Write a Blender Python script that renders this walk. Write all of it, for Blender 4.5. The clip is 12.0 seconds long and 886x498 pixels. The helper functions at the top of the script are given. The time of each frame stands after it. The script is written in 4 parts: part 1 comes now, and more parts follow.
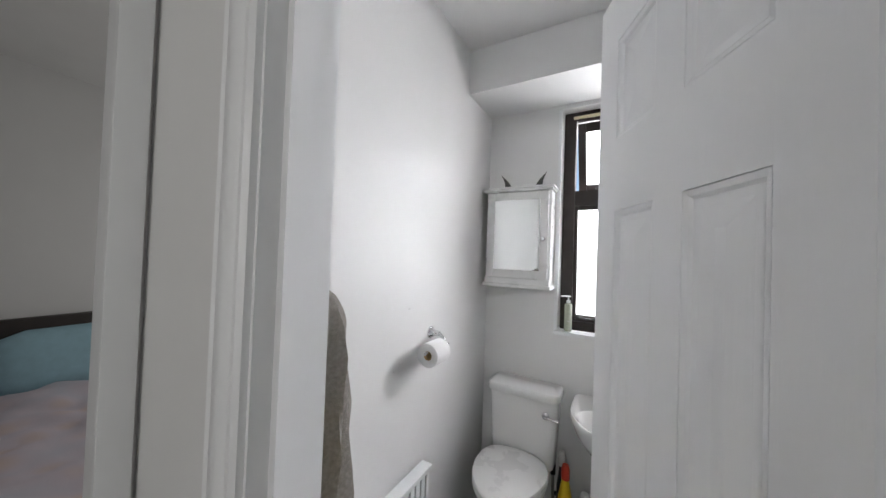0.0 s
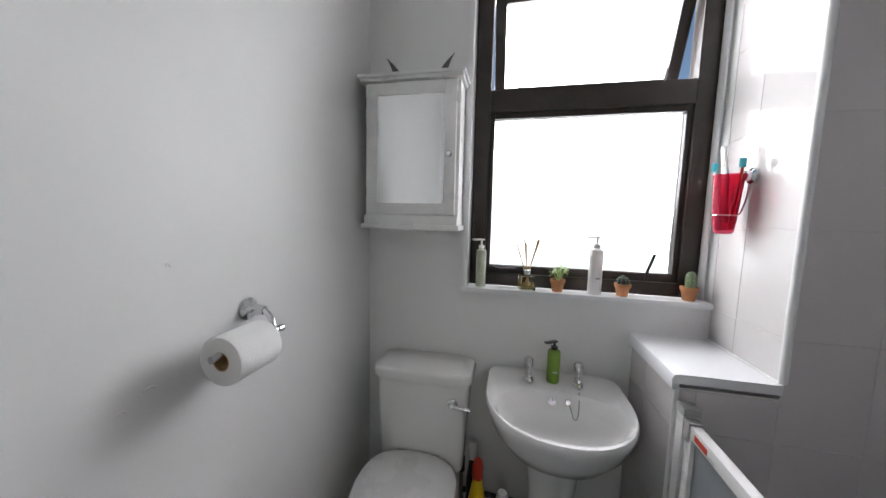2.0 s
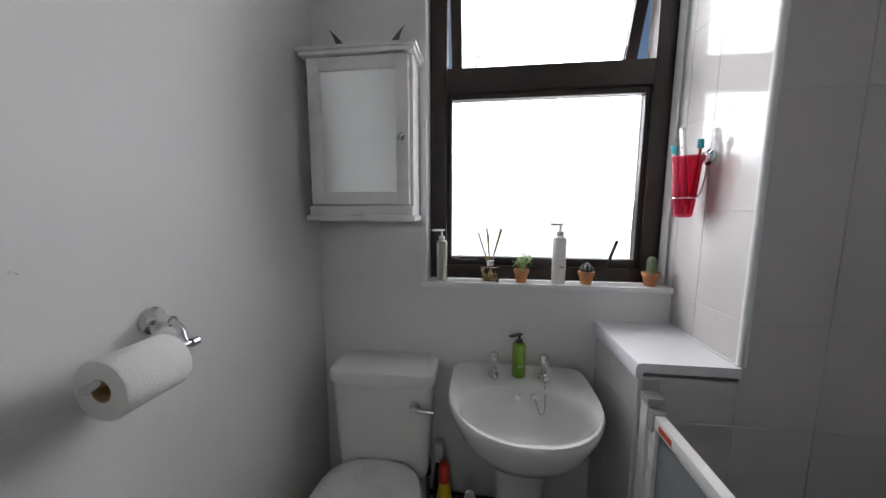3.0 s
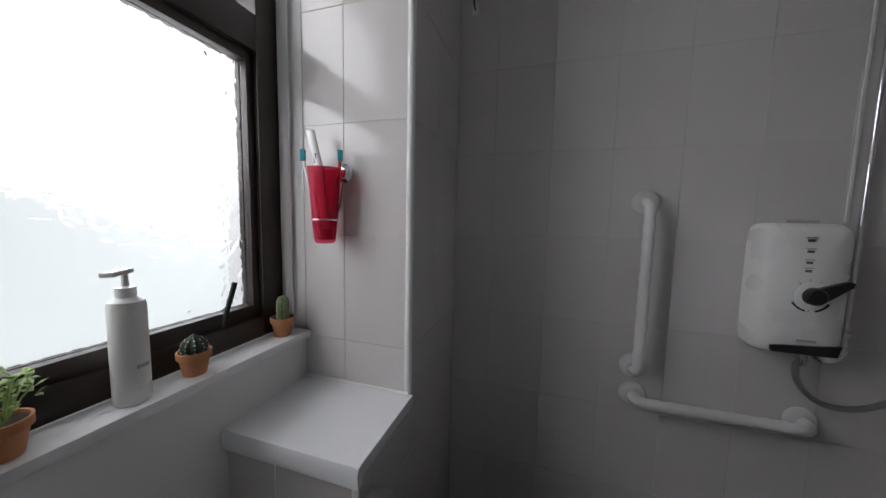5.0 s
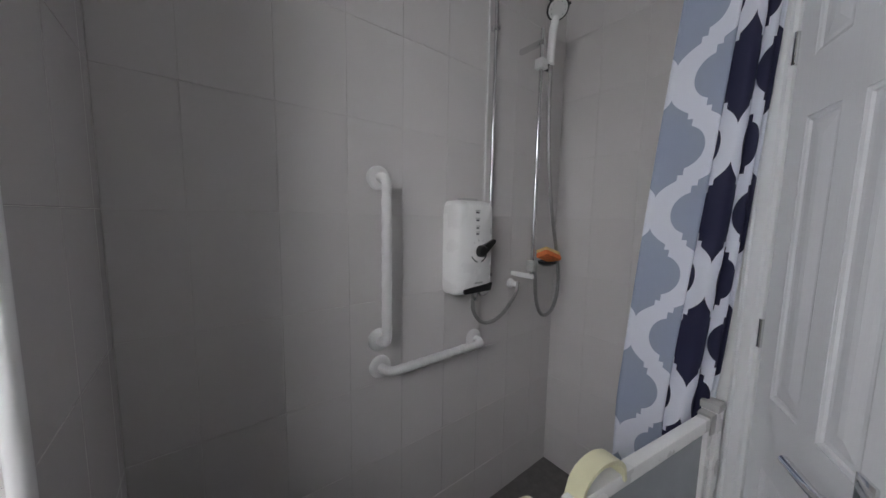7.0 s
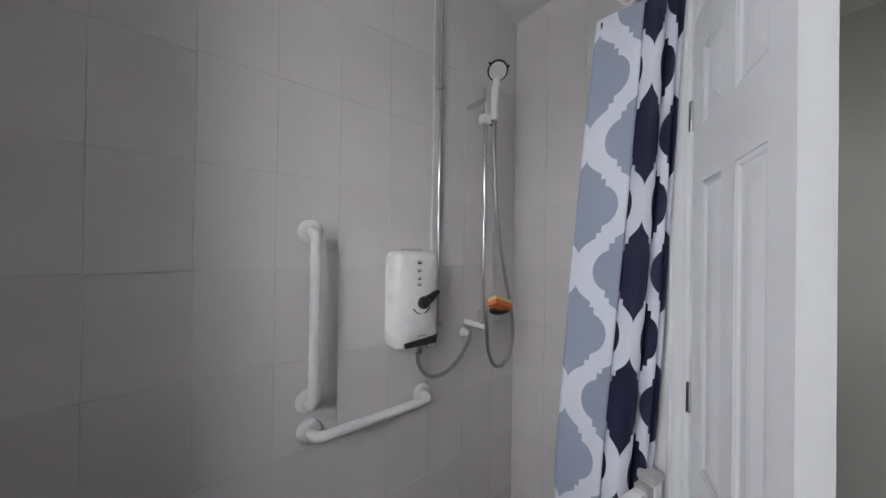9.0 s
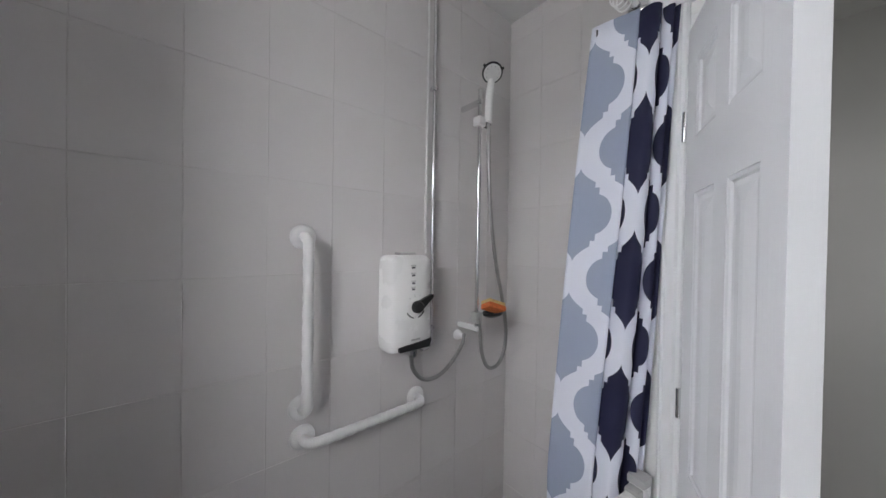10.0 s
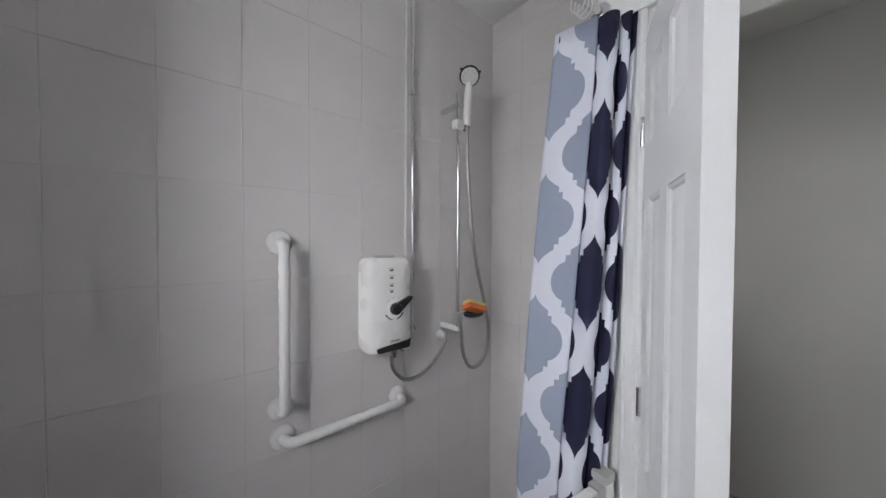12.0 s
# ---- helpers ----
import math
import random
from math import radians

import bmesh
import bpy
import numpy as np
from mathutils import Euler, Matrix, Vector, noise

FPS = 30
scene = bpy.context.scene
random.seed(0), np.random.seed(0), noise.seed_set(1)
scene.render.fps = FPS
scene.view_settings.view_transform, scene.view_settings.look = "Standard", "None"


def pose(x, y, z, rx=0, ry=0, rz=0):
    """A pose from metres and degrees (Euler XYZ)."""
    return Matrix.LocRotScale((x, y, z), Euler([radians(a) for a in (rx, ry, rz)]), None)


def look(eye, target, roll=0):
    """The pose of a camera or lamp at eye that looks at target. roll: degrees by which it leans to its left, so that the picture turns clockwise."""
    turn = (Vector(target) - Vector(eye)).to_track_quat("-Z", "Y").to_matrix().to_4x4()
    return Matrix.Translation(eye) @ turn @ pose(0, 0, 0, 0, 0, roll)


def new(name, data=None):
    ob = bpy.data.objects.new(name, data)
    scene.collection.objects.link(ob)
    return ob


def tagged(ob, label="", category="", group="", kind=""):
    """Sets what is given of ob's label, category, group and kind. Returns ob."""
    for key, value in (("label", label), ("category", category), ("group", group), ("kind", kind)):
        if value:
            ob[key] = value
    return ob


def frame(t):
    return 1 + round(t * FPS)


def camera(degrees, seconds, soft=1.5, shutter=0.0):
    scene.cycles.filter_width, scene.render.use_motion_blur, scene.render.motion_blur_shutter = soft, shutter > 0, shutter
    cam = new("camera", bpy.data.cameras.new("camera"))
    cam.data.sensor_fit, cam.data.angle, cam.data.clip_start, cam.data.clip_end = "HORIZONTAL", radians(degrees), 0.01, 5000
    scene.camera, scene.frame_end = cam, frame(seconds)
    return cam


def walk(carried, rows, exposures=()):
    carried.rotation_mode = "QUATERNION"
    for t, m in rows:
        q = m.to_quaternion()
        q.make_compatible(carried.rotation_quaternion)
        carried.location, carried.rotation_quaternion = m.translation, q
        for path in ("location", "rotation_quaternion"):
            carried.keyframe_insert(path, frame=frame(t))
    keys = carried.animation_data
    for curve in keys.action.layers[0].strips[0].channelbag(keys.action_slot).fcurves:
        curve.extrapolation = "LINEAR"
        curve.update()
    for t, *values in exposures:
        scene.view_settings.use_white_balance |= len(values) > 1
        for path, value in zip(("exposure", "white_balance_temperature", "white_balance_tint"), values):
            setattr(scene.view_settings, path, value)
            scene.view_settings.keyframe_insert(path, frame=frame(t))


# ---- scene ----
PATH = [
    (0, (0.843, -1.973, 1.476), (-0.15, -0.237, 1.512), 2.0),
    (0.5, (0.788, -1.802, 1.45), (0.085, 0.067, 1.554), 1.7),
    (0.7, (0.768, -1.737, 1.493), (0.129, 0.155, 1.585), 1.3),
    (1, (0.773, -1.674, 1.44), (0.204, 0.241, 1.542), 1.4),
    (1.5, (0.715, -1.495, 1.388), (0.301, 0.46, 1.485), 1.9),
    (2, (0.691, -1.34, 1.342), (0.276, 0.606, 1.148), 1.4),
    (2.5, (0.703, -1.298, 1.33), (0.299, 0.639, 1.042), 0.8),
    (2.7, (0.722, -1.28, 1.324), (0.351, 0.668, 1.067), 0.6),
    (4.5, (0.745, -0.846, 1.421), (2.203, 0.494, 1.147), 0.4),
    (5, (0.69, -0.654, 1.381), (2.592, -0.066, 1.198), 1.3),
    (5.5, (0.775, -0.575, 1.36), (2.75, -0.295, 1.216), 1.3),
    (6, (0.821, -0.583, 1.382), (2.803, -0.780, 1.203), 0.8),
    (6.5, (0.91, -0.502, 1.36), (2.655, -1.478, 1.160), 1.5),
    (7, (0.912, -0.497, 1.33), (2.483, -1.725, 1.125), 1.0),
    (7.5, (0.88, -0.53, 1.315), (2.392, -1.831, 1.165), 1.0),
    (9.5, (0.8, -0.681, 1.426), (2.36, -1.932, 1.456), 0.5),
    (10, (0.81, -0.665, 1.433), (2.333, -1.959, 1.413), 0.9),
    (10.5, (0.809, -0.672, 1.427), (2.335, -1.964, 1.399), 0.7),
    (11, (0.814, -0.674, 1.401), (2.333, -1.974, 1.35), 0.5),
    (11.5, (0.768, -0.69, 1.414), (2.3, -1.976, 1.37), 0.2),
    (12, (0.73, -0.725, 1.456), (2.262, -2.008, 1.417), 0.2),
]
rows = [(t, look(eye, target, roll)) for t, eye, target, roll in PATH]
cam = camera(109.4, 12.0)
walk(cam, rows, exposures=[(0, 0.55), (0.7, 0.48), (1.5, 0.18), (2.6, -0.28), (4.4, -1.4), (5.6, -1.4), (6.2, -1.05), (7.4, -0.6), (9.5, -0.17), (12, -0.06)])

# ---- light ----
world = bpy.data.worlds.new("sky")
scene.world = world
world.use_nodes = True
wn = world.node_tree.nodes
sky = wn.new("ShaderNodeTexSky")
sky.sky_type, sky.sun_disc = "NISHITA", False
sky.sun_elevation, sky.sun_rotation = radians(40), radians(200)
wn["Background"].inputs[1].default_value = 0.1
world.node_tree.links.new(sky.outputs[0], wn["Background"].inputs[0])


def area_lamp(name, m, w, h, watts, colour):
    data = bpy.data.lights.new(name, "AREA")
    data.shape, data.size, data.size_y, data.energy, data.color = "RECTANGLE", w, h, watts, colour
    ob = new(name, data)
    ob.matrix_world = m
    return ob


# glowing sheet for the grey garden and houses, out of focus behind obscure glass
backdrop_mat = bpy.data.materials.new("glowing_distance")
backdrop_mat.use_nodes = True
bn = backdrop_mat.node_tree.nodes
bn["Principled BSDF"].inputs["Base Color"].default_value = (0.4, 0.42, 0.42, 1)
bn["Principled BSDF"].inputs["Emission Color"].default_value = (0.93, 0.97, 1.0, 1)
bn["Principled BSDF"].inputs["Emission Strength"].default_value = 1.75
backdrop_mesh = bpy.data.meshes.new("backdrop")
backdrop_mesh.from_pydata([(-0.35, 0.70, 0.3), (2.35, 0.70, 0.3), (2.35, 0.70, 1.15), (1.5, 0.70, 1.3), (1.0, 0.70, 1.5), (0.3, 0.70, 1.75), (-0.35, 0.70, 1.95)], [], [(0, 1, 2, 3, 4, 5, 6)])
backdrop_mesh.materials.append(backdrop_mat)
tagged(new("backdrop", backdrop_mesh), "glowing pale grey sheet for the distance outside the window", "backdrop", kind="structure")

# daylight in the bathroom window, then added fill lamps
area_lamp("window_daylight", look((0.98, 0.75, 1.75), (0.98, -1, 1.65)), 2.6, 2.8, 205, (0.985, 0.965, 1.0))
# unseen extra lamp outside to the west, added to brighten the pier side
area_lamp("west_fill", look((-0.55, 1.2, 2.0), (1.2, -0.6, 1.3)), 2.0, 2.4, 130, (0.985, 0.965, 1.0))
# unseen fill lamps that brighten bedroom, landing and door; no windows stand there
area_lamp("bedroom_fill", look((-1.3, 0.0, 1.5), (-1.4, -2, 1.2)), 1.2, 1.1, 6, (1.0, 0.98, 0.95))
area_lamp("landing_fill", look((0.95, -3.2, 1.6), (0.68, -1.8, 1.4)), 0.7, 1.1, 5, (1.0, 0.98, 0.95))


# ---- materials ----
def material(name, colour, rough=0.5, metal=0.0, vary=0.06, scale=8.0, bump=0.0, bump_scale=60.0, transmission=0.0, rand=0.0, coat=0.0, ior=1.45, sheen=0.0):
    m = bpy.data.materials.new(name)
    m.use_nodes = True
    n, k = m.node_tree.nodes, m.node_tree.links
    b = n["Principled BSDF"]
    b.inputs["Roughness"].default_value = rough
    b.inputs["Metallic"].default_value = metal
    b.inputs["Transmission Weight"].default_value = transmission
    b.inputs["Coat Weight"].default_value = coat
    b.inputs["IOR"].default_value = ior
    b.inputs["Sheen Weight"].default_value = sheen
    co = n.new("ShaderNodeTexCoord")
    big = n.new("ShaderNodeTexNoise")
    big.inputs["Scale"].default_value, big.inputs["Detail"].default_value = scale, 6
    k.new(co.outputs["Object"], big.inputs["Vector"])
    ramp = n.new("ShaderNodeMapRange")
    ramp.inputs["From Min"].default_value, ramp.inputs["From Max"].default_value = 0.3, 0.7
    ramp.inputs["To Min"].default_value, ramp.inputs["To Max"].default_value = 1 - vary, 1 + vary
    k.new(big.outputs["Fac"], ramp.inputs["Value"])
    mul = n.new("ShaderNodeVectorMath")
    mul.operation = "SCALE"
    mul.inputs[0].default_value = colour
    k.new(ramp.outputs[0], mul.inputs["Scale"])
    out = mul.outputs[0]
    if rand:
        info = n.new("ShaderNodeObjectInfo")
        r2 = n.new("ShaderNodeMapRange")
        r2.inputs["To Min"].default_value, r2.inputs["To Max"].default_value = 1 - rand, 1 + rand
        k.new(info.outputs["Random"], r2.inputs["Value"])
        mul2 = n.new("ShaderNodeVectorMath")
        mul2.operation = "SCALE"
        k.new(out, mul2.inputs[0])
        k.new(r2.outputs[0], mul2.inputs["Scale"])
        out = mul2.outputs[0]
    k.new(out, b.inputs["Base Color"])
    rr = n.new("ShaderNodeMapRange")
    rr.inputs["To Min"].default_value, rr.inputs["To Max"].default_value = max(rough - 0.06, 0.0), min(rough + 0.06, 1.0)
    k.new(big.outputs["Fac"], rr.inputs["Value"])
    k.new(rr.outputs[0], b.inputs["Roughness"])
    if bump:
        fine = n.new("ShaderNodeTexNoise")
        fine.inputs["Scale"].default_value, fine.inputs["Detail"].default_value = bump_scale, 4
        k.new(co.outputs["Object"], fine.inputs["Vector"])
        bp = n.new("ShaderNodeBump")
        bp.inputs["Strength"].default_value, bp.inputs["Distance"].default_value = bump, 0.004
        k.new(fine.outputs["Fac"], bp.inputs["Height"])
        k.new(bp.outputs[0], b.inputs["Normal"])
    return m


M_WALL = material("white_wall_paint", (0.74, 0.74, 0.735), 0.42, vary=0.02, scale=3, bump=0.06, bump_scale=45)
M_CEIL = material("ceiling_paint", (0.78, 0.78, 0.77), 0.8, vary=0.03, scale=3, bump=0.1, bump_scale=50)
M_GLOSS = material("white_gloss_paint", (0.76, 0.77, 0.78), 0.3, vary=0.02, scale=5, bump=0.05, bump_scale=30)
M_TILE = material("white_ceramic_tile", (0.63, 0.608, 0.602), 0.09, vary=0.02, scale=3, bump=0.03, bump_scale=6, rand=0.008)
M_GROUT = material("grey_grout", (0.62, 0.605, 0.59), 0.9, vary=0.12, scale=12, bump=0.3, bump_scale=200)
M_TRIM = material("white_tile_trim", (0.8, 0.8, 0.8), 0.25, vary=0.02)
M_CERAMIC = material("white_ceramic", (0.8, 0.8, 0.79), 0.08, vary=0.015, scale=3, coat=0.3)
M_PLASTIC = material("white_plastic", (0.78, 0.78, 0.77), 0.28, vary=0.02)
M_GREYPL = material("grey_plastic", (0.42, 0.42, 0.41), 0.35, vary=0.04)
M_BROWN = material("dark_brown_frame", (0.030, 0.021, 0.018), 0.38, vary=0.25, scale=14, bump=0.1, bump_scale=40)
M_CHROME = material("chrome", (0.75, 0.75, 0.76), 0.1, 1.0, vary=0.03)
M_STEEL = material("brushed_steel_hose", (0.36, 0.355, 0.35), 0.32, 0.9, vary=0.08, scale=40)
M_MIRROR = material("mirror", (0.85, 0.87, 0.87), 0.03, 1.0, vary=0.0)
M_BLACK = material("black_plastic", (0.02, 0.02, 0.022), 0.3, vary=0.1)
M_FLOOR = material("grey_vinyl_floor", (0.16, 0.155, 0.15), 0.55, vary=0.15, scale=30, bump=0.15, bump_scale=180)
M_CARPET = material("beige_carpet", (0.36, 0.33, 0.29), 0.95, vary=0.15, scale=60, bump=0.6, bump_scale=300)
M_TERRA = material("terracotta", (0.50, 0.22, 0.10), 0.8, vary=0.12, scale=30, bump=0.2, bump_scale=150)
M_LEAF = material("pale_green_leaf", (0.34, 0.46, 0.16), 0.5, vary=0.35, scale=50)
M_CACTUS = material("grey_green_cactus", (0.20, 0.27, 0.15), 0.7, vary=0.3, scale=120, bump=0.8, bump_scale=400)
M_DARKCAC = material("dark_green_cactus", (0.03, 0.05, 0.035), 0.5, vary=0.3, scale=60)
M_SPINE = material("white_spines", (0.65, 0.65, 0.58), 0.8)
M_SOIL = material("dark_soil", (0.05, 0.04, 0.03), 0.9, vary=0.3, scale=100)
M_PINK = material("pink_translucent_plastic", (0.80, 0.09, 0.18), 0.18, vary=0.05, transmission=0.8, ior=1.15)
M_GREENSOAP = material("green_liquid_soap", (0.30, 0.50, 0.09), 0.12, vary=0.06, transmission=0.45, ior=1.3)
M_CLEAR = material("clear_glass", (0.97, 0.98, 0.97), 0.02, vary=0.0, transmission=1.0, ior=1.45)
M_CLEARPL = material("pale_green_bottle", (0.72, 0.76, 0.64), 0.15, vary=0.04, transmission=0.5, ior=1.3)
M_OIL = material("yellow_oil", (0.75, 0.62, 0.22), 0.05, vary=0.0, transmission=0.8, ior=1.35)
M_REED = material("wood_reed", (0.46, 0.31, 0.15), 0.8, vary=0.2, scale=60)
M_TEAL = material("teal_bristle", (0.03, 0.35, 0.42), 0.5)
M_PAPER = material("toilet_paper", (0.80, 0.80, 0.79), 0.95, vary=0.02, scale=40, bump=0.3, bump_scale=250)
M_TOWEL = material("taupe_towel_cloth", (0.29, 0.265, 0.235), 0.95, vary=0.2, scale=80, bump=0.9, bump_scale=350, sheen=0.3)
M_YELLOW = material("yellow_towel_cloth", (0.78, 0.60, 0.07), 0.95, vary=0.1, scale=80, bump=0.9, bump_scale=350, sheen=0.3)
M_ORANGE = material("orange_sponge", (0.75, 0.20, 0.06), 0.9, vary=0.2, scale=120, bump=0.8, bump_scale=300)
M_SPONGEY = material("yellow_sponge", (0.75, 0.55, 0.25), 0.9, vary=0.2, scale=120, bump=0.8, bump_scale=300)
M_CREAM = material("cream_plastic", (0.72, 0.70, 0.48), 0.35, vary=0.03)
M_YELPL = material("yellow_plastic", (0.80, 0.58, 0.03), 0.3, vary=0.05)
M_RED = material("red_plastic", (0.62, 0.06, 0.03), 0.3, vary=0.05)
M_HEAD = material("dark_headboard", (0.035, 0.028, 0.026), 0.5, vary=0.2)
M_BLUE = material("pale_blue_pillow", (0.32, 0.50, 0.58), 0.9, vary=0.06, scale=20, bump=0.2, bump_scale=120)
M_PANEL = material("grey_door_panel", (0.30, 0.32, 0.34), 0.25, vary=0.05, transmission=0.0)
M_PRINT = material("grey_print", (0.12, 0.12, 0.13), 0.6)
M_RAIL = material("off_white_rail_plastic", (0.68, 0.675, 0.67), 0.3, vary=0.03)
M_SHELFW = material("white_shelf_laminate", (0.79, 0.80, 0.82), 0.22, vary=0.015, scale=4)


def bedding_material():
    m = material("floral_bedding", (0.55, 0.5, 0.5), 0.9, vary=0.1, scale=6, bump=0.3, bump_scale=20)
    n, k = m.node_tree.nodes, m.node_tree.links
    co, tex, ramp = n.new("ShaderNodeTexCoord"), n.new("ShaderNodeTexVoronoi"), n.new("ShaderNodeValToRGB")
    tex.inputs["Scale"].default_value = 7
    ramp.color_ramp.elements[0].color = (0.62, 0.48, 0.40, 1)
    ramp.color_ramp.elements[1].color = (0.50, 0.50, 0.56, 1)
    mid = ramp.color_ramp.elements.new(0.5)
    mid.color = (0.56, 0.50, 0.55, 1)
    k.new(co.outputs["Object"], tex.inputs["Vector"])
    k.new(tex.outputs["Distance"], ramp.inputs[0])
    k.new(ramp.outputs[0], n["Principled BSDF"].inputs["Base Color"])
    return m


M_BEDDING = bedding_material()


def door_material():
    """White gloss paint over a moulded skin with embossed upright wood grain."""
    m = material("white_grained_door", (0.76, 0.77, 0.79), 0.32, vary=0.02, scale=5)
    n, k = m.node_tree.nodes, m.node_tree.links
    co, mp, grain, bp = n.new("ShaderNodeTexCoord"), n.new("ShaderNodeMapping"), n.new("ShaderNodeTexNoise"), n.new("ShaderNodeBump")
    mp.inputs["Scale"].default_value = (1, 1, 0.06)
    grain.inputs["Scale"].default_value, grain.inputs["Detail"].default_value, grain.inputs["Distortion"].default_value = 130, 3, 0.6
    bp.inputs["Strength"].default_value, bp.inputs["Distance"].default_value = 0.22, 0.002
    k.new(co.outputs["Object"], mp.inputs["Vector"])
    k.new(mp.outputs[0], grain.inputs["Vector"])
    k.new(grain.outputs["Fac"], bp.inputs["Height"])
    k.new(bp.outputs[0], n["Principled BSDF"].inputs["Normal"])
    return m


M_DOOR = door_material()


def glass_material():
    """Pebbled obscure glass."""
    m = bpy.data.materials.new("obscure_glass")
    m.use_nodes = True
    n, k = m.node_tree.nodes, m.node_tree.links
    b = n["Principled BSDF"]
    b.inputs["Base Color"].default_value = (0.97, 0.99, 0.99, 1)
    b.inputs["Roughness"].default_value = 0.12
    b.inputs["Transmission Weight"].default_value = 1.0
    b.inputs["IOR"].default_value = 1.16
    co, warp, tex, bp = n.new("ShaderNodeTexCoord"), n.new("ShaderNodeTexNoise"), n.new("ShaderNodeTexVoronoi"), n.new("ShaderNodeBump")
    mix = n.new("ShaderNodeVectorMath")
    mix.operation = "MULTIPLY_ADD"
    mix.inputs[1].default_value = (0.04, 0.04, 0.04)
    warp.inputs["Scale"].default_value = 18
    k.new(co.outputs["Object"], warp.inputs["Vector"])
    k.new(warp.outputs["Color"], mix.inputs[0])
    k.new(co.outputs["Object"], mix.inputs[2])
    tex.feature = "DISTANCE_TO_EDGE"
    tex.inputs["Scale"].default_value = 26
    k.new(mix.outputs[0], tex.inputs["Vector"])
    bp.inputs["Strength"].default_value, bp.inputs["Distance"].default_value = 0.65, 0.02
    k.new(tex.outputs["Distance"], bp.inputs["Height"])
    k.new(bp.outputs[0], b.inputs["Normal"])
    return m


M_PANE = glass_material()


def curtain_material():
    """Trellis print: white ground, quatrefoils in alternate columns of grey-blue and navy."""
    m = material("trellis_curtain", (0.75, 0.76, 0.8), 0.75, vary=0.02, bump=0.1, bump_scale=400)
    n, k = m.node_tree.nodes, m.node_tree.links

    def calc(op, a, b=None, c=None):
        x = n.new("ShaderNodeMath")
        x.operation = op
        for i, v in enumerate((a, b, c)):
            if v is None:
                continue
            if isinstance(v, (int, float)):
                x.inputs[i].default_value = v
            else:
                k.new(v, x.inputs[i])
        return x.outputs[0]

    uv, sep = n.new("ShaderNodeUVMap"), n.new("ShaderNodeSeparateXYZ")
    uv.uv_map = "UVMap"
    k.new(uv.outputs[0], sep.inputs[0])

    def foil(du, dv):
        """Inside test of pointed quatrefoils on a 0.32 by 0.35 lattice."""
        x = calc("ABSOLUTE", calc("SUBTRACT", calc("MULTIPLY", calc("FRACT", calc("DIVIDE", calc("ADD", sep.outputs[0], du), 0.32)), 0.32), 0.16))
        y = calc("ABSOLUTE", calc("SUBTRACT", calc("MULTIPLY", calc("FRACT", calc("DIVIDE", calc("ADD", sep.outputs[1], dv), 0.35)), 0.35), 0.175))
        side = calc("SUBTRACT", calc("SQRT", calc("ADD", calc("POWER", calc("SUBTRACT", x, 0.052), 2.0), calc("POWER", y, 2.0))), 0.056)
        block = calc("MAXIMUM", calc("SUBTRACT", x, 0.066), calc("SUBTRACT", y, 0.073))
        rise = calc("MINIMUM", calc("MAXIMUM", calc("DIVIDE", calc("SUBTRACT", 0.133, y), 0.045), 0.0), 1.0)
        tip = calc("MAXIMUM", calc("SUBTRACT", x, calc("MULTIPLY", calc("POWER", rise, 1.7), 0.052)), calc("SUBTRACT", y, 0.133))
        return calc("MINIMUM", calc("MINIMUM", side, block), tip)

    inside = calc("LESS_THAN", calc("MINIMUM", foil(0.14, 0.049), foil(-0.02, 0.224)), 0.0)
    odd = calc("GREATER_THAN", sep.outputs[0], 0.2)
    mixc, mixf = n.new("ShaderNodeMix"), n.new("ShaderNodeMix")
    mixc.data_type = mixf.data_type = "RGBA"
    mixc.inputs["A"].default_value, mixc.inputs["B"].default_value = (0.29, 0.33, 0.43, 1), (0.012, 0.013, 0.045, 1)
    mixf.inputs["A"].default_value = (0.68, 0.70, 0.78, 1)
    k.new(odd, mixc.inputs["Factor"])
    k.new(inside, mixf.inputs["Factor"])
    k.new(mixc.outputs["Result"], mixf.inputs["B"])
    k.new(mixf.outputs["Result"], n["Principled BSDF"].inputs["Base Color"])
    return m


M_CURTAIN = curtain_material()


# ---- mesh helpers ----
def mesh_object(name, bm, mat, parent=None, label="", smooth=False):
    me = bpy.data.meshes.new(name)
    bmesh.ops.recalc_face_normals(bm, faces=bm.faces)
    bm.to_mesh(me)
    bm.free()
    me.materials.append(mat)
    if smooth:
        for p in me.polygons:
            p.use_smooth = True
        me.set_sharp_from_angle(angle=radians(42))
    ob = new(name, me)
    if parent:
        ob.parent = parent
    if label:
        ob["label"] = label
    return ob


def part(name, bm, mat, parent, label="", smooth=True):
    return mesh_object(name, bm, mat, parent, label, smooth)


def thing(name, label, category, m=None, group="", kind=""):
    ob = new(name)
    ob.empty_display_size = 0.05
    if m:
        ob.matrix_world = m
    return tagged(ob, label, category, group, kind)


def box(bm, x0, x1, y0, y1, z0, z1, bevel=0.0, m=None, seg=2):
    r = bmesh.ops.create_cube(bm, size=1.0)
    vs = r["verts"]
    bmesh.ops.scale(bm, vec=(abs(x1 - x0), abs(y1 - y0), abs(z1 - z0)), verts=vs)
    bmesh.ops.translate(bm, vec=((x0 + x1) / 2, (y0 + y1) / 2, (z0 + z1) / 2), verts=vs)
    if bevel:
        es = list({e for v in vs for e in v.link_edges})
        out = bmesh.ops.bevel(bm, geom=es, offset=bevel, segments=seg, profile=0.7, affect="EDGES")
        vs = list({v for f in out["faces"] for v in f.verts} | {v for v in vs if v.is_valid})
    if m:
        bmesh.ops.transform(bm, matrix=m, verts=vs)
    return bm


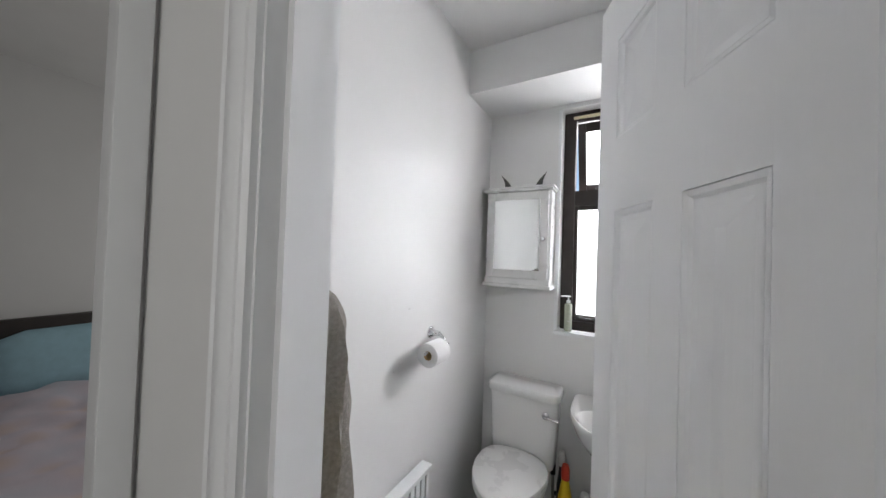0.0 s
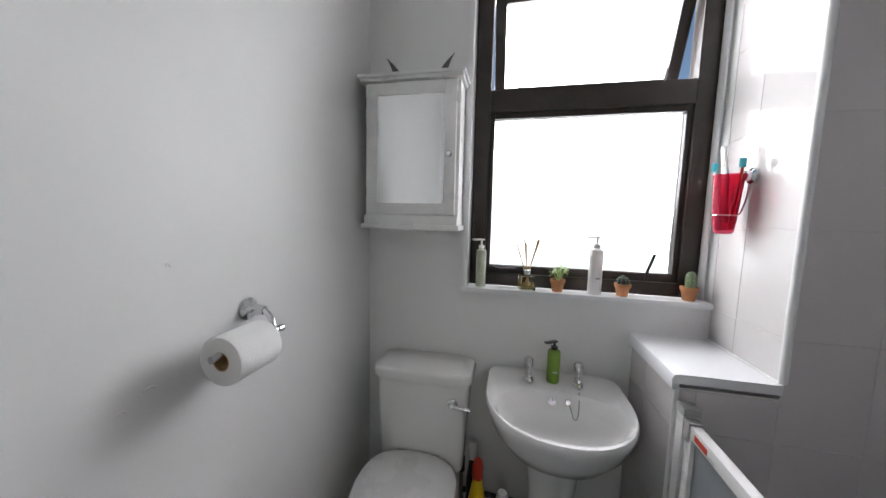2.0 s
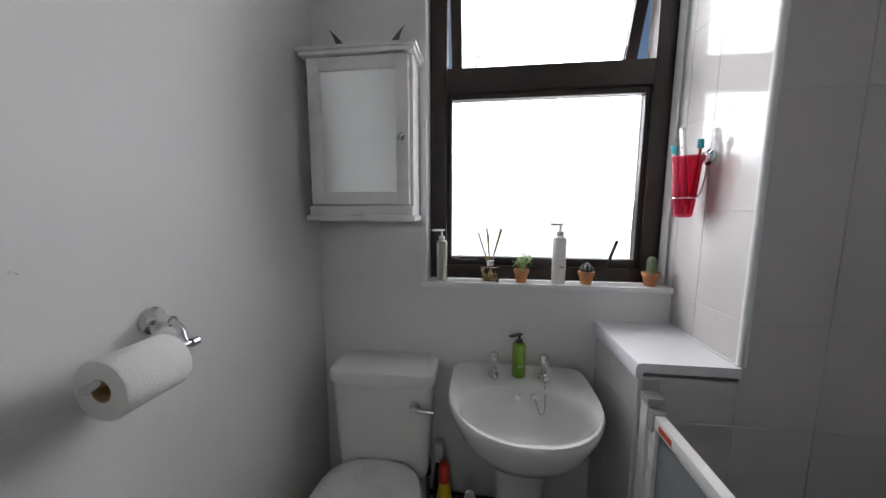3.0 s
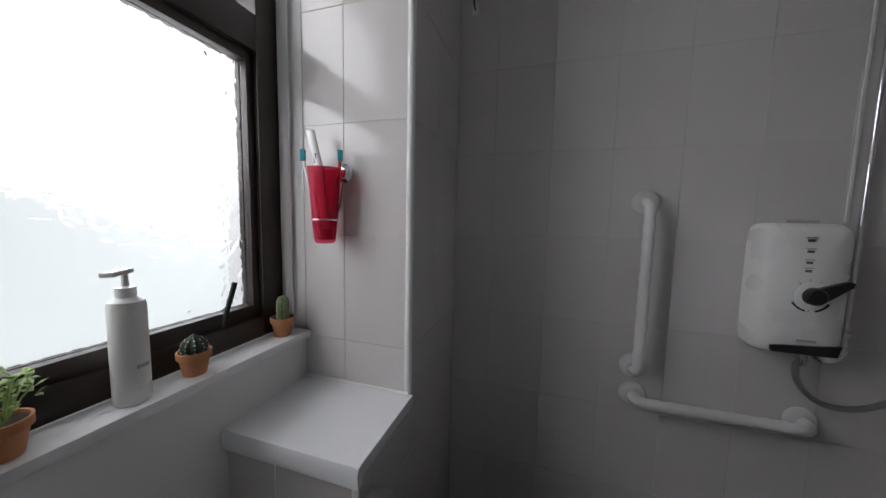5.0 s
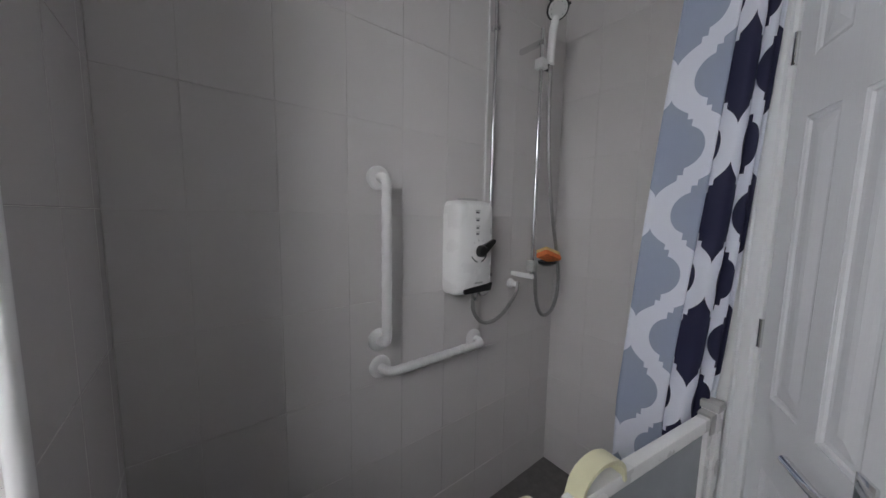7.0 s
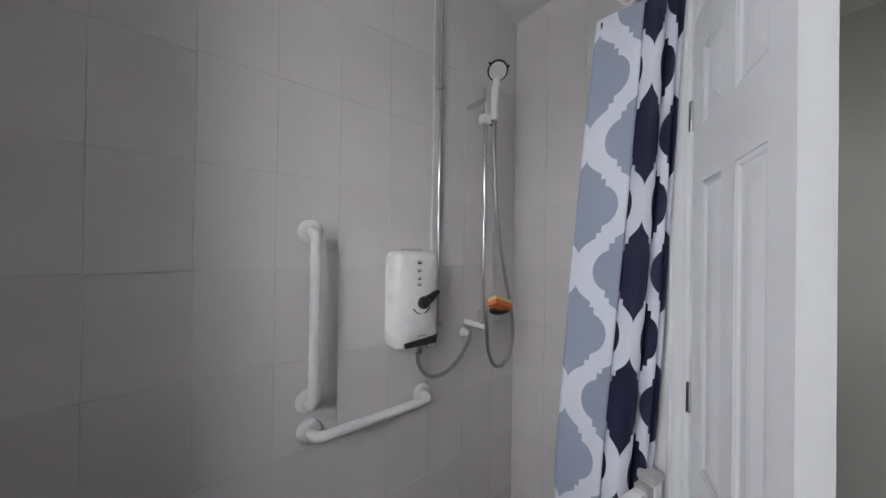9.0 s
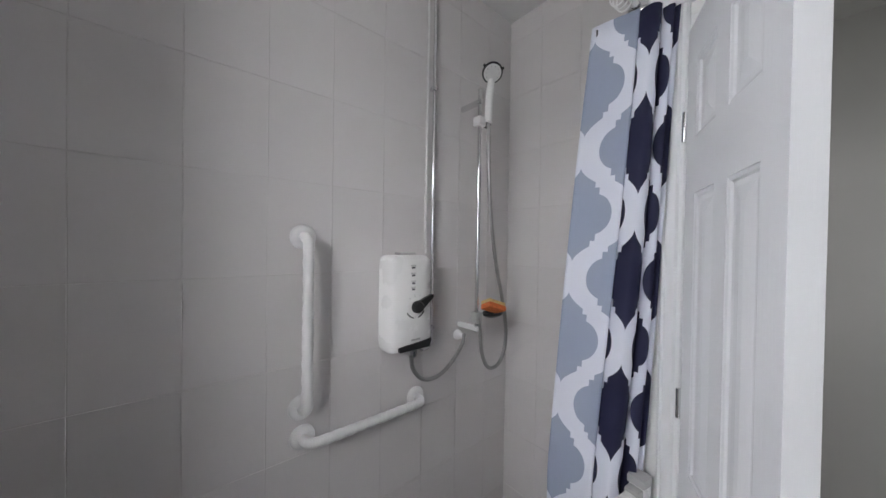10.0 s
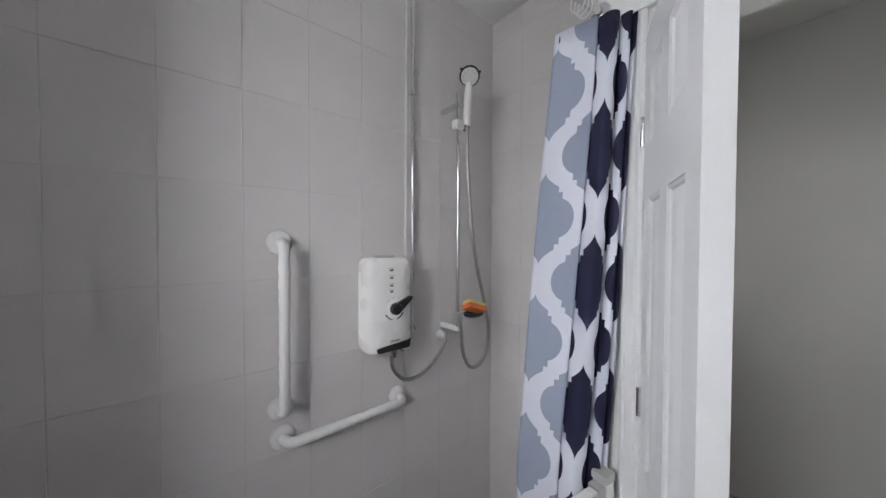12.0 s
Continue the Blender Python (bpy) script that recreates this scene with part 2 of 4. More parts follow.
def boxed(x0, x1, y0, y1, z0, z1, bevel=0.0, m=None):
    return box(bmesh.new(), x0, x1, y0, y1, z0, z1, bevel, m)


def lathe(profile, n=24, m=None, bm=None):
    """A turned solid from (radius, z) pairs."""
    bm = bm or bmesh.new()
    rings, made = [], []
    for r, z in profile:
        ring = [bm.verts.new((max(r, 1e-4) * math.cos(2 * math.pi * i / n), max(r, 1e-4) * math.sin(2 * math.pi * i / n), z)) for i in range(n)]
        rings.append(ring)
        made += ring
    for a, b in zip(rings, rings[1:]):
        for i in range(n):
            bm.faces.new((a[i], a[(i + 1) % n], b[(i + 1) % n], b[i]))
    bm.faces.new(rings[0][::-1])
    bm.faces.new(rings[-1])
    if m:
        bmesh.ops.transform(bm, matrix=m, verts=made)
    return bm


def tube(points, radius, n=12, bm=None, wave=0.0, waves=0, smooth_steps=0):
    """A round bar along points; the radius may swell in even waves."""
    bm = bm or bmesh.new()
    pts = [Vector(p) for p in points]
    for _ in range(smooth_steps):
        out = [pts[0]]
        for a, b in zip(pts, pts[1:]):
            out += [a.lerp(b, 0.25), a.lerp(b, 0.75)]
        pts = out + [pts[-1]]
    rings, up = [], None
    for i, p in enumerate(pts):
        d = (pts[min(i + 1, len(pts) - 1)] - pts[max(i - 1, 0)]).normalized()
        up = (d.orthogonal() if up is None else (up - d * up.dot(d))).normalized()
        side = d.cross(up)
        r = radius * (1 + wave * math.sin(2 * math.pi * waves * i / max(len(pts) - 1, 1)))
        rings.append([bm.verts.new(p + (up * math.cos(2 * math.pi * j / n) + side * math.sin(2 * math.pi * j / n)) * r) for j in range(n)])
    for a, b in zip(rings, rings[1:]):
        for j in range(n):
            bm.faces.new((a[j], a[(j + 1) % n], b[(j + 1) % n], b[j]))
    bm.faces.new(rings[0][::-1])
    bm.faces.new(rings[-1])
    return bm


def loft(outlines, cap0=True, cap1=True, bm=None):
    """Skin over closed outlines with the same number of points."""
    bm = bm or bmesh.new()
    rings = [[bm.verts.new(p) for p in o] for o in outlines]
    n = len(rings[0])
    for a, b in zip(rings, rings[1:]):
        for i in range(n):
            bm.faces.new((a[i], a[(i + 1) % n], b[(i + 1) % n], b[i]))
    if cap0:
        bm.faces.new(rings[0][::-1])
    if cap1:
        bm.faces.new(rings[-1])
    return bm


def structure(name, bm, mat, label="", smooth=False):
    return tagged(mesh_object(name, bm, mat, None, "", smooth), label or name.replace("_", " "), name.split("_")[0], kind="structure")


# ---- the shell ----
XL, XR, YD, YA, ZC = 0.06, 1.90, -1.66, -2.05, 2.65     # left wall, rail wall, door wall, shower end wall, ceiling
ZF = -0.08                                              # floor level
PX, PY, SX, SZ = 1.44, -0.335, 1.185, 0.91              # pier, shelf
WX0, WX1, WZ0, WZ1 = 0.515, 1.44, 1.05, 2.37            # window opening
DX0, DX1, DZ = 0.47, 1.015, 2.0                          # doorway

structure("floor", boxed(XL - 0.1, XR + 0.1, -1.95, 0.1, ZF - 0.05, ZF), M_FLOOR, "dark grey vinyl bathroom floor")
structure("floor_shower", boxed(1.2, XR + 0.1, -2.2, -1.95, ZF - 0.05, ZF), M_FLOOR, "dark grey vinyl floor in the shower")
structure("floor_landing", boxed(-2.6, 1.2, -3.3, -1.95, ZF - 0.05, ZF), M_CARPET, "beige carpet on landing and bedroom floor")
structure("floor_bedroom", boxed(-2.6, XL - 0.1, -1.95, 0.3, ZF - 0.05, ZF), M_CARPET, "beige bedroom carpet")
structure("ceiling", boxed(-2.7, 2.1, -3.4, 0.4, ZC, ZC + 0.1), M_CEIL, "plain white painted ceiling")
structure("wall_west", boxed(XL - 0.1, XL, YD - 0.1, 0.0, ZF, ZC), M_WALL, "smooth white painted bathroom wall")
structure("wall_east", boxed(XR - 0.0045, XR + 0.15, -2.17, 0.3, ZF, ZC), M_GROUT, "white tiled shower wall with grab rails")
bm = bmesh.new()
box(bm, XL - 0.1, WX0, 0, 0.3, ZF, ZC)
box(bm, PX, XR, 0, 0.3, ZF, ZC)
box(bm, WX0, PX, 0, 0.3, ZF, WZ0 - 0.02)
box(bm, WX0, PX, 0, 0.3, WZ1 + 0.005, ZC)
structure("wall_north", bm, M_WALL, "white painted window wall")
structure("pier", boxed(PX + 0.002, XR, PY + 0.002, 0, ZF, ZC), M_GROUT, "tiled pier beside the window")
structure("wall_box", boxed(SX + 0.002, PX + 0.004, PY + 0.002, 0, ZF, SZ - 0.045), M_GROUT, "low tiled boxing under the shelf")
structure("soffit", boxed(XL, PX + 0.006, -0.36, 0, WZ1 + 0.03, ZC), M_WALL, "white boxed soffit above the window")
structure("soffit_east", boxed(PX + 0.006, XR - 0.005, -0.36, PY, WZ1 + 0.03, ZC), M_WALL, "white boxed soffit above the pier")
# door wall with its doorway, and the deeper shower end
bm = bmesh.new()
box(bm, XL - 0.1, DX0 - 0.03, YD - 0.1, YD, ZF, ZC)
box(bm, DX1 + 0.03, 1.15, -2.17, YD, ZF, ZC)
box(bm, DX0 - 0.03, DX1 + 0.03, YD - 0.1, YD, DZ + 0.03, ZC)
structure("wall_south", bm, M_WALL, "white painted wall with the bathroom doorway")
structure("wall_shower_end", boxed(1.15, XR - 0.005, -2.17, YA - 0.002, ZF, ZC), M_GROUT, "tiled end wall of the shower")
# landing and bedroom shells
structure("wall_landing_east", boxed(1.15, 1.25, -3.3, -2.172, ZF, ZC), M_WALL, "white landing wall")
bm = bmesh.new()
box(bm, -2.6, 2.1, -3.4, -3.3, ZF, ZC)
structure("wall_landing_south", bm, M_WALL, "white landing and bedroom wall")
bm = bmesh.new()
box(bm, 0.04, 0.14, -3.3, -2.62, ZF, ZC)
box(bm, 0.04, 0.14, -2.62, -1.768, DZ, ZC)
box(bm, -0.04, 0.14, -1.768, YD - 0.1, ZF, ZC)
structure("wall_landing_west", bm, M_WALL, "white wall with the bedroom doorway")
structure("wall_bedroom_west", boxed(-2.7, -2.6, -3.4, 0.4, ZF, ZC), M_WALL, "off-white bedroom wall behind the headboard")
structure("wall_bedroom_north", boxed(-2.6, XL - 0.1, 0.3, 0.4, ZF, ZC), M_WALL, "off-white bedroom wall")


def moulding(x0, x1, y, z0, z1, out, flip=False):
    """Upright architrave with a stepped, rounded face standing out from the plane y."""
    n = 9
    prof = [(0, 0), (0, 0.010), (0.12, 0.016), (0.22, 0.012), (0.34, 0.018), (0.62, 0.019), (0.74, 0.013), (0.9, 0.015), (1.0, 0.010), (1.0, 0)]
    if flip:
        prof = [(1 - a, b) for a, b in prof][::-1]
    ring = [(x0 + (x1 - x0) * a, y + out * b) for a, b in prof]
    return loft([[(px, py, z0) for px, py in ring], [(px, py, z1) for px, py in ring]])


frame_set = thing("door_frame", "white gloss door lining and moulded architraves", "door frame", kind="structure")
for nm, b in (("lining", boxed(DX0 - 0.028, DX0, YD - 0.102, YD + 0.002, ZF, DZ)), ("lining", boxed(DX1, DX1 + 0.028, YD - 0.102, YD + 0.002, ZF, DZ)),
              ("lining", boxed(DX0 - 0.028, DX1 + 0.028, YD - 0.102, YD + 0.002, DZ, DZ + 0.028)),
              ("door_stop", boxed(DX0, DX0 + 0.012, YD - 0.075, YD - 0.045, ZF, DZ)), ("door_stop", boxed(DX1 - 0.012, DX1, YD - 0.075, YD - 0.045, ZF, DZ)),
              ("architrave", moulding(DX0 - 0.075, DX0 - 0.005, YD - 0.101, ZF, DZ + 0.06, -1)), ("architrave", moulding(DX1 + 0.005, DX1 + 0.06, YD - 0.101, ZF, DZ + 0.06, -1, True)),
              ("architrave", moulding(DX0 - 0.075, DX0 - 0.005, YD + 0.001, ZF, DZ + 0.06, 1)), ("architrave", moulding(DX1 + 0.005, DX1 + 0.058, YD + 0.001, ZF, DZ + 0.06, 1, True)),
              ("architrave", boxed(DX0 - 0.075, DX1 + 0.058, YD + 0.0195, YD + 0.001, DZ + 0.06, DZ + 0.12, 0.004))):
    part(nm, b, M_GLOSS, frame_set)
bed_frame = thing("bedroom_door_frame", "white gloss frame of the open bedroom doorway", "door frame", kind="structure")
part("architrave", boxed(0.141, 0.157, -1.812, -1.768, ZF, DZ + 0.06, 0.005), M_GLOSS, bed_frame)
part("architrave", boxed(0.141, 0.157, -2.69, -2.625, ZF, DZ + 0.06, 0.005), M_GLOSS, bed_frame)
part("lining", boxed(0.036, 0.140, -1.796, -1.770, ZF, DZ), M_GLOSS, bed_frame)


# ---- window ----
win = thing("window_1", "dark brown timber window with obscure glass, top light ajar", "window", kind="structure")
FY0, FY1 = 0.065, 0.135
GX0, GX1 = 0.605, 1.335
for nm, a in (("stile", (WX0 + 0.003, GX0 - 0.02, FY0, FY1, WZ0, WZ1)), ("stile", (GX1 + 0.02, WX1 - 0.012, FY0, FY1, WZ0, WZ1)),
              ("head", (GX0 - 0.02, GX1 + 0.02, FY0, FY1, WZ1 - 0.05, WZ1)), ("bottom_rail", (GX0 - 0.02, GX1 + 0.02, FY0, FY1, WZ0, WZ0 + 0.055)),
              ("transom", (GX0 - 0.02, GX1 + 0.02, FY0, FY1, 1.80, 1.89))):
    part(nm, boxed(*a, 0.004), M_BROWN, win)
# lower light: beads round the pane
for a in ((GX0 - 0.02, GX0, 0.08, 0.12, 1.105, 1.80), (GX1, GX1 + 0.02, 0.08, 0.12, 1.105, 1.80), (GX0, GX1, 0.08, 0.12, 1.105, 1.14), (GX0, GX1, 0.08, 0.12, 1.775, 1.80)):
    part("glazing_bead", boxed(*a, 0.003), M_BROWN, win)
pane = part("pane", boxed(GX0, GX1, 0.10, 0.106, 1.14, 1.775), M_PANE, win, smooth=False)
pane.visible_shadow = False
# top light, hung from its head and pushed out at the foot
sash = Matrix.Translation((0, 0.10, 2.31)) @ Matrix.Rotation(radians(20), 4, "X")
for a in ((GX0 - 0.015, GX0 + 0.03, -0.02, 0.02, -0.41, 0), (GX1 - 0.03, GX1 + 0.015, -0.02, 0.02, -0.41, 0), (GX0 + 0.03, GX1 - 0.03, -0.02, 0.02, -0.055, 0), (GX0 + 0.03, GX1 - 0.03, -0.02, 0.02, -0.41, -0.375)):
    part("sash_rail", boxed(*a, 0.003, sash), M_BROWN, win)
pane = part("pane", boxed(GX0 + 0.03, GX1 - 0.03, -0.003, 0.003, -0.375, -0.055, 0, sash), M_PANE, win, smooth=False)
pane.visible_shadow = False
part("vent_strip", boxed(0.57, 1.37, 0.052, 0.064, 2.325, 2.342, 0.002), M_CREAM, win, "cream vent strip")
part("stay", tube([(0.72, 0.06, 1.13), (0.66, 0.045, 1.128), (0.62, 0.05, 1.135)], 0.005), M_BLACK, win, "black casement stay")
part("stay_peg", tube([(1.235, 0.055, 1.115), (1.235, 0.05, 1.15), (1.255, 0.045, 1.22)], 0.006), M_BLACK, win, "black window fastener")
for x in (0.70, 1.24):
    part("stay_peg", tube([(x, 0.06, 1.885), (x + 0.008, 0.06, 1.93)], 0.003, 8), M_BLACK, win)
part("sill", boxed(WX0 - 0.02, PX - 0.002, -0.02, 0.064, WZ0 - 0.022, WZ0, 0.005), M_GLOSS, win, "white painted sill")
part("window_trim", moulding(PX - 0.022, PX - 0.004, 0.062, WZ0, WZ1, -1.5), M_TRIM, win, "white corner moulding")
part("reveal", boxed(WX0 - 0.02, WX0 - 0.002, -0.008, -0.001, WZ0, WZ1), M_GLOSS, win)
part("torn_filler", boxed(1.17, 1.42, 0.035, 0.055, 2.335, 2.366, 0.006), M_CREAM, win, "torn cream filler strip")


# ---- door ----
def panel_door(m):
    w, h, t = 0.43, 1.97, 0.036
    door = thing("door_1", "white moulded six-panel door standing open", "door", m, kind="structure")
    part("door_leaf", boxed(0, w, -t / 2 + 0.007, t / 2 - 0.007, -0.07, h), M_DOOR, door)
    st, mid = 0.07, 0.06
    pw = (w - 2 * st - mid) / 2
    zs = [(0.19, 0.72), (0.90, 1.56), (1.69, 1.87)]
    for s in (-1, 1):
        y0, y1 = (-t / 2, -t / 2 + 0.007) if s < 0 else (t / 2 - 0.007, t / 2)
        for a in ((0, st), (st + pw, st + pw + mid), (w - st, w)):
            part("stile", boxed(a[0], a[1], y0, y1, -0.07, h), M_DOOR, door, smooth=False)
        rails = [(-0.07, 0.19), (0.72, 0.90), (1.56, 1.69), (1.87, h)]
        for c in (0, 1):
            xa = st + c * (pw + mid)
            for z0, z1 in rails:
                part("rail", boxed(xa, xa + pw, y0, y1, z0, z1), M_DOOR, door, smooth=False)
            for z0, z1 in zs:
                yb, yt = s * (t / 2 - 0.007), s * (t / 2 - 0.0005)
                rect = lambda i, y: [(xa + i, y, z0 + i), (xa + pw - i, y, z0 + i), (xa + pw - i, y, z1 - i), (xa + i, y, z1 - i)]
                part("raised_panel", loft([rect(0.001, yb), rect(0.001, yt), rect(0.008, yt - s * 0.002), rect(0.012, yb + s * 0.001), rect(0.022, yb + s * 0.001), rect(0.05, yt - s * 0.001)], True, True), M_DOOR, door, smooth=False)
    for s in (-1, 1):
        hd = part("handle", tube([(w - 0.05, s * t / 2, 0.87), (w - 0.05, s * (t / 2 + 0.045), 0.87), (w - 0.07, s * (t / 2 + 0.05), 0.87), (w - 0.16, s * (t / 2 + 0.05), 0.865)], 0.009, 10, smooth_steps=2), M_CHROME, door, "chrome lever handle")
        part("handle_plate", boxed(w - 0.07, w - 0.03, s * t / 2, s * (t / 2 + 0.006), 0.79, 0.93, 0.003), M_CHROME, door, "chrome backplate")
    part("latch_plate", boxed(w - 0.001, w + 0.002, -0.011, 0.011, 0.80, 0.94), M_CHROME, door, "chrome latch plate")
    for z in (0.2, 1.0, 1.70):
        part("hinge", lathe([(0.006, 0), (0.006, 0.075)], 10, pose(-0.004, -t / 2 - 0.004, z)), M_CHROME, door, "painted steel hinge")
    return door


panel_door(pose(DX1 - 0.012, YD + 0.012, 0.005, 0, 0, 180 - 64))


# ---- shelf over the boxing ----
shelf = thing("shelf", "white laminate shelf with a rounded lip on low tiled boxing", "shelf")
ring = [(SX + 0.004, SZ - 0.045), (SX - 0.014, SZ - 0.045), (SX - 0.016, SZ - 0.015), (SX - 0.010, SZ - 0.003), (SX, SZ), (PX - 0.003, SZ), (PX - 0.003, SZ - 0.028), (SX + 0.004, SZ - 0.028)]
part("board", loft([[(x, -0.002, z) for x, z in ring], [(x, PY - 0.012, z) for x, z in ring]]), M_SHELFW, shelf)
part("sealant", tube([(PX - 0.004, -0.002, SZ + 0.001), (PX - 0.004, PY, SZ + 0.001)], 0.005, 8), M_TRIM, shelf)

trim = thing("tile_trim", "white plastic corner trim on the tiled pier", "trim", kind="structure")
part("trim_strip", lathe([(0.011, SZ), (0.011, WZ1 + 0.03)], 12, pose(PX + 0.006, PY + 0.006, 0)), M_TRIM, trim)
part("trim_strip", lathe([(0.008, ZF), (0.008, SZ - 0.045)], 12, pose(SX + 0.005, PY + 0.005, 0)), M_TRIM, trim)


# ---- cabinet with mirror ----
def cabinet():
    x0, x1, z0, z1, d = 0.095, 0.485, 1.295, 1.89, 0.13
    c = thing("mirror_cabinet", "white wall cabinet with a mirrored door and small knob", "cabinet")
    part("body", boxed(x0, x1, -d + 0.02, -0.001, z0 + 0.02, z1 - 0.02, 0.002), M_PLASTIC, c)
    part("cornice", boxed(x0 - 0.012, x1 + 0.012, -d - 0.014, -0.001, z1 - 0.02, z1 - 0.006, 0.004), M_PLASTIC, c)
    part("cornice", boxed(x0 - 0.02, x1 + 0.02, -d - 0.022, -0.001, z1 - 0.006, z1 + 0.006, 0.003), M_PLASTIC, c)
    part("plinth", boxed(x0 - 0.01, x1 + 0.01, -d - 0.012, -0.001, z0, z0 + 0.02, 0.004), M_PLASTIC, c)
    part("plinth", boxed(x0, x1, -d, -d + 0.02, z0 + 0.02, z0 + 0.055, 0.002), M_PLASTIC, c)
    door = part("door", boxed(x0 + 0.012, x1 - 0.012, -d + 0.006, -d + 0.019, z0 + 0.060, z1 - 0.026), M_PLASTIC, c)
    s = 0.045
    xa, xb, za, zb = x0 + 0.012, x1 - 0.012, z0 + 0.06, z1 - 0.026
    for a in ((xa, xa + s, za, zb), (xb - s, xb, za, zb), (xa + s, xb - s, za, za + s), (xa + s, xb - s, zb - s, zb)):
        part("frame", boxed(a[0], a[1], -d - 0.004, -d + 0.006, a[2], a[3], 0.0025), M_PLASTIC, door)
    part("mirror", boxed(xa + s, xb - s, -d + 0.002, -d + 0.0055, za + s, zb - s), M_MIRROR, door, "mirror glass", smooth=False)
    part("knob", lathe([(0.005, 0), (0.005, 0.01), (0.012, 0.014), (0.013, 0.022), (0.008, 0.027)], 16, pose(xb - 0.022, -d - 0.004, 1.585, 90)), M_CHROME, door, "chrome knob")
    for z in (za + 0.07, zb - 0.09):
        part("hinge", boxed(xa - 0.006, xa + 0.001, -d - 0.003, -d + 0.01, z, z + 0.04, 0.001), M_CHROME, door)
    orn = thing("ornament", "small white plaque with two dark curved horns", "ornament")
    part("plaque", boxed(0.175, 0.42, -0.05, -0.03, z1 + 0.006, z1 + 0.04, 0.006), M_PLASTIC, orn)
    for x, s in ((0.205, -1), (0.40, 1)):
        ringset = []
        for i in range(7):
            q = i / 6
            r = 0.019 * (1 - q) + 0.001
            cx, cz = x + s * 0.045 * q ** 1.5, z1 + 0.03 + 0.075 * q
            ringset.append([(cx + r * math.cos(k), -0.055 + 0.4 * r * math.sin(k), cz) for k in [2 * math.pi * j / 10 for j in range(10)]])
        part("horn", loft(ringset), M_HORN, orn, "dark grey pointed horn")


M_HORN = material("dark_grey_metal", (0.09, 0.09, 0.085), 0.4, vary=0.1)
cabinet()


# ---- washbasin ----
def basin():
    cx, zr = 0.878, 0.715
    b = thing("washbasin", "white ceramic pedestal washbasin with chrome taps", "washbasin")

    def outline(s, z, back=-0.006, depth=0.465, half=0.252, inner=0.0):
        """D shape: straight back and sides that run into a half ellipse."""
        pts, n = [], 40
        for i in range(n):
            a = 2 * math.pi * i / n
            ca, sa = math.cos(a), math.sin(a)
            e = 0.25 if sa > 0 else 0.9
            x = math.copysign(abs(ca) ** e, ca) * half * s
            ymid = back - depth * (0.40)
            y = ymid + (math.copysign(abs(sa) ** e, sa)) * (depth * 0.40 if sa > 0 else depth * 0.60) * s
            pts.append((cx + x, y, z))
        return pts

    def bowl(s, z, sh=0.0):
        pts, n = [], 40
        for i in range(n):
            a = 2 * math.pi * i / n
            ca, sa = math.cos(a), math.sin(a)
            pts.append((cx + ca * 0.208 * s, -0.285 + sh + sa * (0.115 if sa > 0 else 0.155) * s, z))
        return pts

    part("basin", loft([outline(0.45, 0.52), outline(0.72, 0.56), outline(0.9, 0.625), outline(0.975, 0.675), outline(1.0, 0.695), outline(1.0, zr - 0.008), outline(0.985, zr), outline(0.96, zr + 0.001),
                        bowl(1.06, zr - 0.003), bowl(1.0, zr - 0.014), bowl(0.95, zr - 0.05), bowl(0.82, zr - 0.10), bowl(0.55, zr - 0.135), bowl(0.15, zr - 0.142)], True, True), M_CERAMIC, b)
    ped = []
    for z, w, d in ((ZF, 0.12, 0.11), (-0.05, 0.115, 0.105), (0.04, 0.085, 0.085), (0.35, 0.08, 0.08), (0.5, 0.10, 0.09), (0.56, 0.13, 0.11)):
        ped.append([(cx + w * math.cos(2 * math.pi * i / 28), -0.20 + d * math.sin(2 * math.pi * i / 28), z) for i in range(28)])
    part("pedestal", loft(ped), M_CERAMIC, b)
    for x in (-0.093, 0.09):
        tap = part("tap", lathe([(0.021, 0), (0.021, 0.006), (0.014, 0.012), (0.013, 0.05), (0.017, 0.055), (0.018, 0.085), (0.014, 0.092)], 20, pose(cx + x, -0.105, zr)), M_CHROME, b, "chrome pillar tap")
        part("spout", tube([(cx + x, -0.11, zr + 0.03), (cx + x * 0.98, -0.145, zr + 0.034), (cx + x * 0.95, -0.168, zr + 0.02)], 0.010, 12, smooth_steps=1), M_CHROME, tap)
    part("overflow", lathe([(0.013, 0), (0.013, 0.004), (0.009, 0.005)], 18, pose(cx - 0.01, -0.180, zr - 0.035, 75)), M_CHROME, b, "chrome overflow ring")
    part("plug_boss", lathe([(0.010, 0), (0.008, 0.012)], 14, pose(cx + 0.045, -0.180, zr - 0.028, 75)), M_CHROME, b)
    part("plug_chain", tube([(cx + 0.085, -0.165, zr + 0.005), (cx + 0.083, -0.187, zr - 0.03), (cx + 0.078, -0.205, zr - 0.075), (cx + 0.063, -0.207, zr - 0.08), (cx + 0.055, -0.200, zr - 0.05), (cx + 0.046, -0.190, zr - 0.026)], 0.002, 6, smooth_steps=2), M_STEEL, b, "fine chrome plug chain")


basin()


